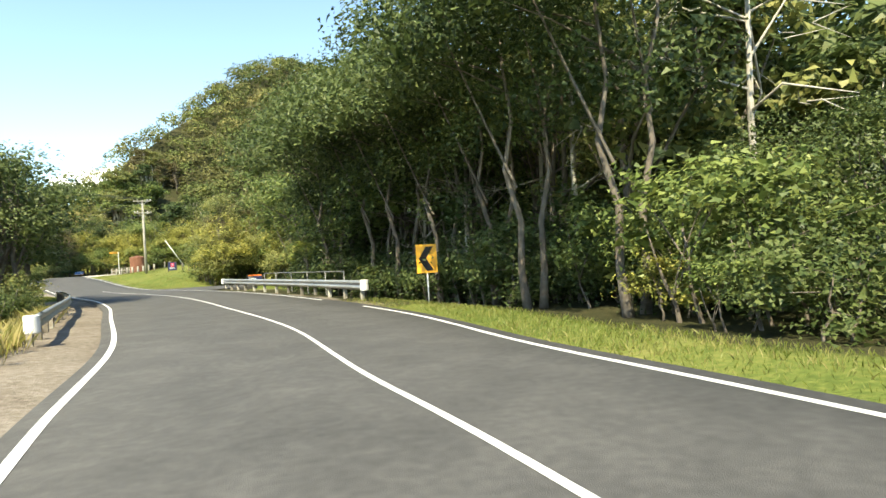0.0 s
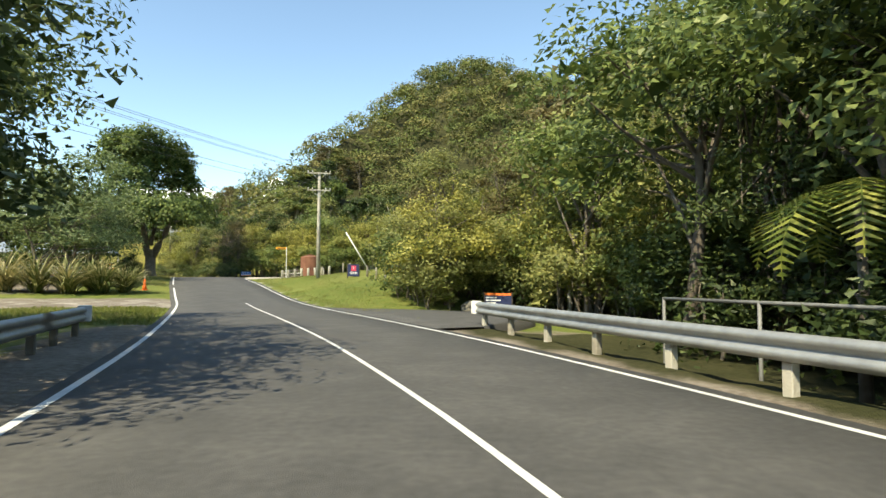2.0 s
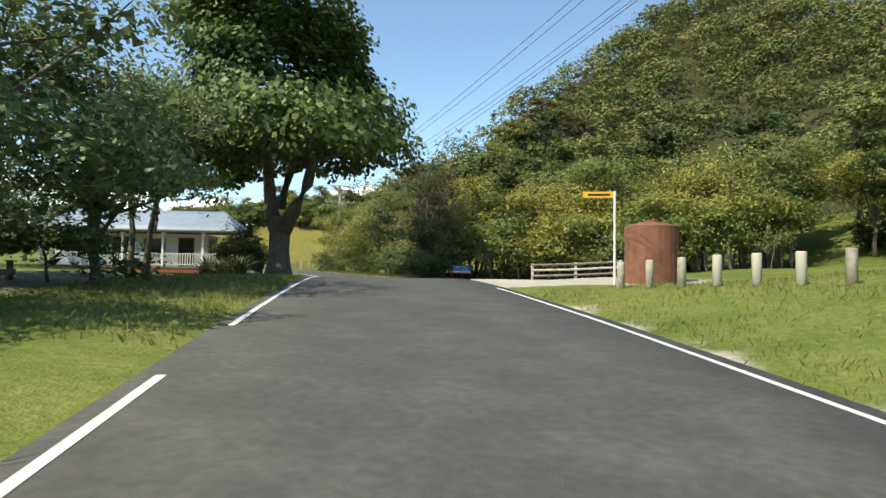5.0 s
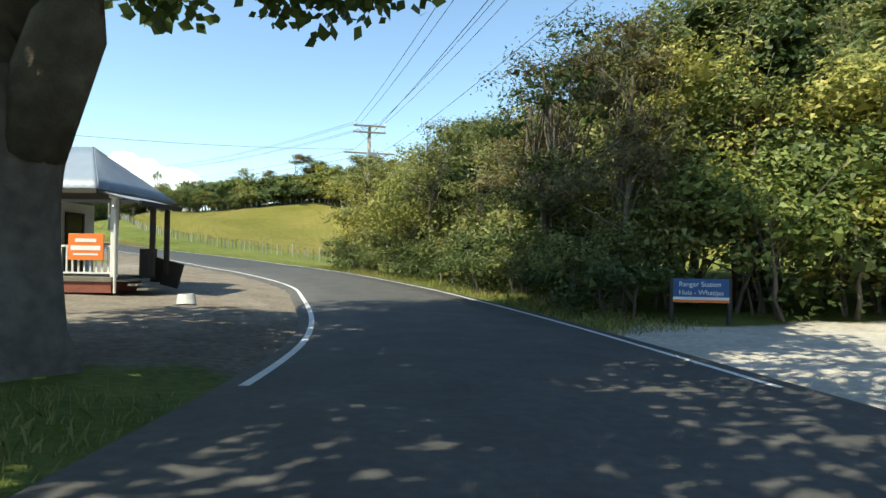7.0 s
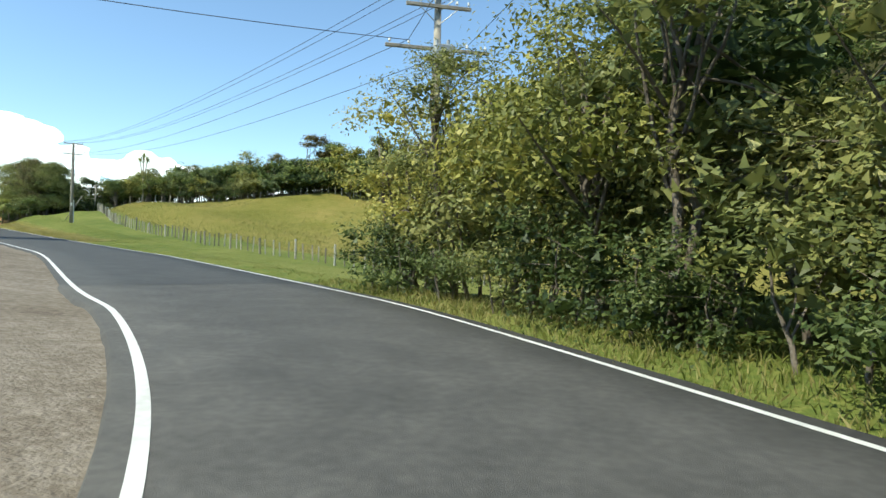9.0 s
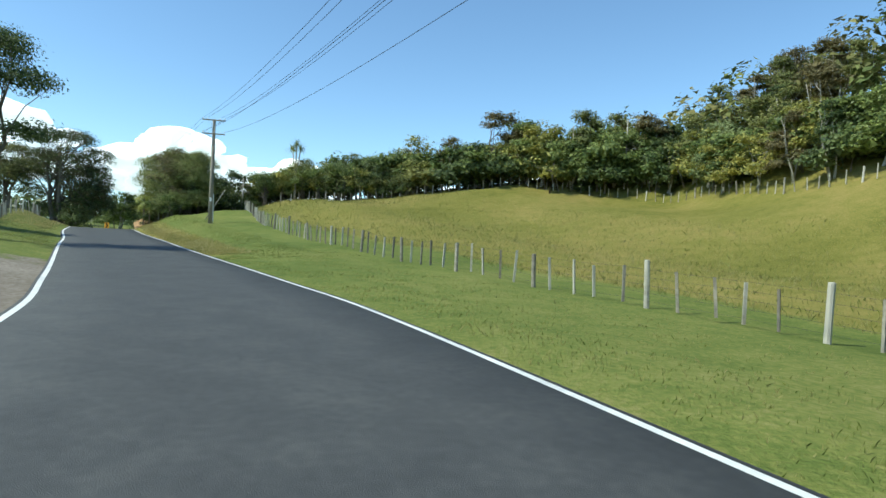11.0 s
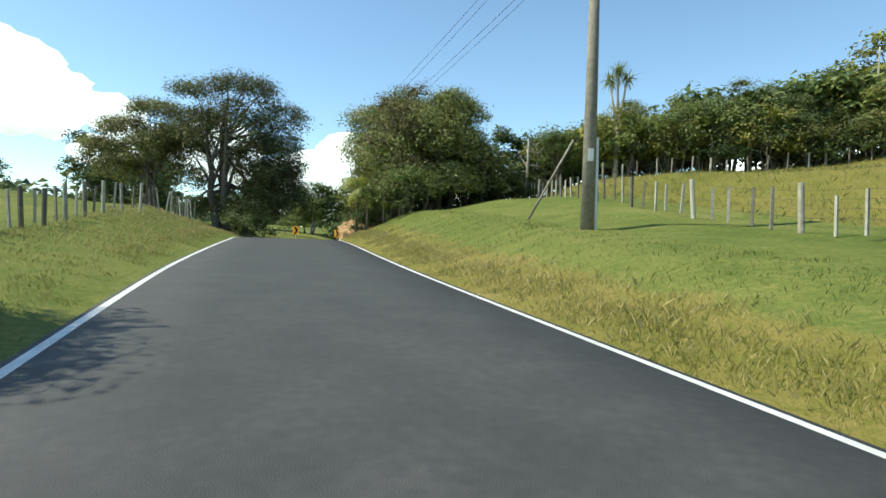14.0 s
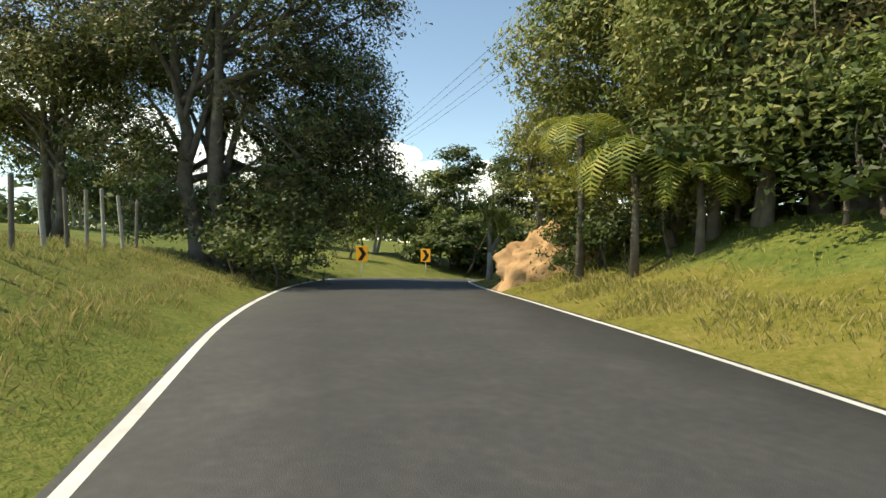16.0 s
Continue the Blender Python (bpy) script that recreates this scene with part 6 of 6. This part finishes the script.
def tree_fern(x, y, trunk, length, label, seed, n=12, base=None):
    rng = np.random.default_rng(seed)
    x, y, _ = past(x, y)
    t = thing("tree_fern", (x, y, gz(x, y)), label, "tree fern", "tree ferns")
    bm = bmesh.new()
    tube(bm, [(0, 0, -0.2), (0.03, 0, trunk * 0.5), (0, 0, trunk)], [0.11, 0.075, 0.085], 9)
    part("trunk", bm, BARK, t, "dark fibrous trunk", smooth=True)
    for k in range(n):
        f = np.array(frond(length * rng.uniform(0.8, 1.1), rng, 2 * math.pi * (k + rng.uniform(-0.2, 0.2)) / n, rng.uniform(0.3, 0.8), rng.uniform(1.9, 2.9), width=length * 0.23)) + (0, 0, trunk)
        link_mesh("frond", faces_mesh("frond", f, 4), FERN_LEAF, t)


tree_fern(1.7, 30.0, 3.3, 2.5, "tree fern with long arching fronds over the handrail", 600, n=9)
tree_fern(-117.9, 164.4, 7.6 - gz(*past(-117.9, 164.4)[:2]), 1.9, "tree fern with sunlit fronds above the clay bank", 601)
tree_fern(-116.4, 164.0, 6.8 - gz(*past(-116.4, 164.0)[:2]), 2.0, "tree fern with long hanging yellow-green fronds", 602)
tree_fern(-115.2, 164.3, 6.3 - gz(*past(-115.2, 164.3)[:2]), 1.6, "tree fern on the grass bank", 603)
tree_fern(4.6, 21.0, 1.6, 1.5, "shaded tree fern in the bush", 604)


def bare_branch(x, y, z, seed, label, reach, n=7, mat=BARK_PALE):
    """Pale leafless limbs that stand out of the bush."""
    rng = np.random.default_rng(seed)
    x, y, _ = past(x, y)
    t = thing("bare_tree", (x, y, gz(x, y)), label, "tree", "bare trees")
    bm = bmesh.new()
    tube(bm, [(0, 0, -0.2), (0.1, 0.1, z * 0.5), (0.2, 0, z)], [0.12, 0.09, 0.05], 7)
    for k in range(n):
        f = rng.uniform(0.3, 0.95)
        s = np.array((0.2 * f, 0.05, z * f))
        way = rng.normal(size=3) * (1, 1, 0.5) + (0, 0, 0.35)
        way /= np.linalg.norm(way)
        e = s + way * reach * rng.uniform(0.5, 1.0)
        m = (s + e) / 2 + rng.normal(size=3) * 0.12 * reach
        tube(bm, [s, m, e], [0.045, 0.03, 0.01], 5, cap=False)
        for j in range(4):
            q = s + (e - s) * rng.uniform(0.35, 0.9)
            w = way + rng.normal(size=3) * 0.7
            tube(bm, [q, q + w / np.linalg.norm(w) * reach * 0.35], [0.018, 0.006], 4, cap=False)
    part("limb", bm, mat, t, smooth=True)


for i, (x, y, z, r) in enumerate(((7.6, 15.0, 6.5, 3.0), (9.5, 9.0, 9.0, 3.5), (7.0, 20.0, 6.0, 2.6), (10.0, 12.5, 10.0, 3.5), (6.4, 25.5, 5.0, 2.2), (12.0, 4.0, 9.0, 3.0))):
    bare_branch(x, y, z, 700 + i, "leafless tree with pale grey twigs in the bush", r)
for i, (x, y, z, r) in enumerate(((-72, 186.0, 7.5, 2.0), (-66, 187.5, 8.0, 2.0), (-50, 188, 7.5, 2.2), (-109.5, 171.5, 4.0, 1.6), (-92, 182.5, 6.5, 1.8))):
    bare_branch(x, y, z, 720 + i, "pale leafless trunk at the edge of the wood", r, 5)


# ---- clay bank below the ferns ----
def clay_bank(x, y, rz, w, h):
    x, y, rz = past(x, y, rz)
    b = thing("clay_bank", (x, y, gz(x, y) - 0.3), "cut bank of bare orange clay beside the road", "bank", rz=rz)
    bm = bmesh.new()
    bmesh.ops.create_icosphere(bm, subdivisions=5, radius=1.0)
    for v in bm.verts:
        k = 1 + 0.28 * noise.noise(v.co * 1.9) + 0.17 * noise.noise(v.co * 4.6) + 0.09 * noise.noise(v.co * 12.0) + 0.03 * math.sin(v.co.z * 16 + 2 * v.co.x)
        v.co = Vector((v.co.x * w * k, v.co.y * 0.9 * k, v.co.z * h * k))
    part("clay", bm, CLAY, b, smooth=True)


clay_bank(-120.0, 166.9, 40, 1.65, 1.6)


# ---- grass ----
def tufts(name, label, mat, n, y0, y1, e0, e1, side, height, width, seed, keep=None):
    """Loose grass blades on the verge, as one stuff."""
    rng = np.random.default_rng(seed)
    ids = np.flatnonzero((MID[:, 4] >= y0) & (MID[:, 4] <= y1))
    k = rng.choice(ids, n)
    e = e0 + (e1 - e0) * rng.uniform(size=n) ** 1.3
    d = side * (MID[k, 3] + e)
    x = MID[k, 0] + RIGHT[k, 0] * d + rng.normal(size=n) * 0.2
    y = MID[k, 1] + RIGHT[k, 1] * d + rng.normal(size=n) * 0.2
    z = ground_height(x, y)
    a = rng.uniform(0, 2 * math.pi, n)
    patch = np.array([noise.noise(Vector((u * 0.6, v * 0.6, 0))) for u, v in zip(x, y)])
    h = height * rng.uniform(0.5, 1.2, n) * (1 + 0.35 * patch)
    lean = rng.normal(size=(n, 2)) * 0.35 * h[:, None]
    side_v = np.stack([np.cos(a), np.sin(a), np.zeros(n)], 1) * width / 2
    root = np.stack([x, y, z - 0.03], 1)
    mid = root + np.stack([lean[:, 0] * 0.35, lean[:, 1] * 0.35, h * 0.6], 1)
    tip = root + np.stack([lean[:, 0], lean[:, 1], h], 1)
    quads = np.stack([root - side_v, root + side_v, mid + side_v * 0.7, tip], 1)
    ob = link_mesh(name, faces_mesh(name, quads, 4), mat)
    return tagged(ob, label, "grass", kind="stuff")


tufts("roadside_grass", "long dry grass on the bank", DRY_BLADE, 42000, 134, 172, 0.45, 2.4, 1, 0.15, 0.006, 801)
tufts("roadside_grass", "green grass blades on the bank", GRASS_BLADE, 36000, 132, 172, 0.4, 5.5, 1, 0.09, 0.007, 802)
tufts("verge_grass", "green grass blades on the verge", GRASS_BLADE, 36000, 136, 172, 0.4, 5.5, -1, 0.09, 0.007, 803)
tufts("verge_grass", "rough grass on the left verge", DRY_BLADE, 9000, 148, 168, 1.0, 4.5, -1, 0.16, 0.007, 804)
tufts("verge_grass", "short grass blades beside the road", GRASS_BLADE, 26000, 106, 136, 0.35, 7.0, 1, 0.07, 0.012, 805)
tufts("bank_grass", "sunlit grass on the mound", GRASS_BLADE, 30000, 44, 73, 0.5, 12, 1, 0.11, 0.012, 806)
tufts("verge_grass", "grass beside the drive", GRASS_BLADE, 14000, 40, 51, 0.5, 8, -1, 0.15, 0.012, 807)
tufts("verge_grass", "long dry grass by the rail", DRY_BLADE, 14000, -4, 20, 2.0, 7, -1, 0.5, 0.012, 808)
tufts("verge_grass", "grass under the street tree", GRASS_BLADE, 9000, 66, 86, 0.4, 6, -1, 0.14, 0.018, 809)
tufts("verge_grass", "grass below the bush", GRASS_BLADE, 9000, -8, 13, 0.5, 2.6, 1, 0.10, 0.012, 810)
tufts("verge_grass", "grass below the hedge", GRASS_BLADE, 9000, 91, 112, 0.45, 2.5, 1, 0.18, 0.018, 811)
tufts("field_grass", "tall dry field grass", GRASS_BLADE, 40000, 112, 160, 12, 34, 1, 0.2, 0.018, 812)


# ---- clouds ----
def cloud(az, elev, size, puffs, seed, dist=3000):
    """A far heap of puffs, wider than high, with a ragged outline."""
    rng = random.Random(seed)
    a, e = radians(az) - TURN_BY, radians(elev)
    c = Vector((-60 + dist * math.sin(a) * math.cos(e), 110 + dist * math.cos(a) * math.cos(e), dist * math.sin(e)))
    bm = bmesh.new()
    for k in range(puffs):
        f = rng.uniform(-1, 1)
        r = size * rng.uniform(0.07, 0.2) * (1.1 - 0.6 * abs(f))
        at = Vector((f * size * math.cos(a), -f * size * math.sin(a), (rng.random() ** 1.5 * 0.5 - 0.12) * size * (1 - abs(f) * 0.8)))
        made = bmesh.ops.create_icosphere(bm, subdivisions=3, radius=r, matrix=Matrix.Translation(at) @ Matrix.Diagonal((1.4, 1.4, 0.85, 1)))
        for v in made["verts"]:
            o = v.co - at
            v.co = at + o * (1 + 0.4 * noise.noise((v.co + c) / size * 6) + 0.22 * noise.noise((v.co + c) / size * 17))
    ob = part("cloud", bm, CLOUD, smooth=True)
    ob.location = c
    return tagged(ob, "white cumulus cloud low in the blue sky", "cloud", "clouds", "structure")


for i, (az, el, size, n) in enumerate(((-64, 7.0, 460, 46), (-50, 6.0, 460, 46), (-38, 5.0, 400, 36), (-80, 10.0, 620, 50), (-96, 8, 560, 36), (-27, 4.5, 320, 22), (-14, 6.0, 320, 22), (-2, 8.0, 300, 18), (-57, 24, 90, 12), (-10, 36, 130, 10))):
    cloud(az, el, size, n, 900 + i)


for proto in PROTO.values():
    for o in (*proto.children_recursive, proto):
        bpy.data.objects.remove(o)
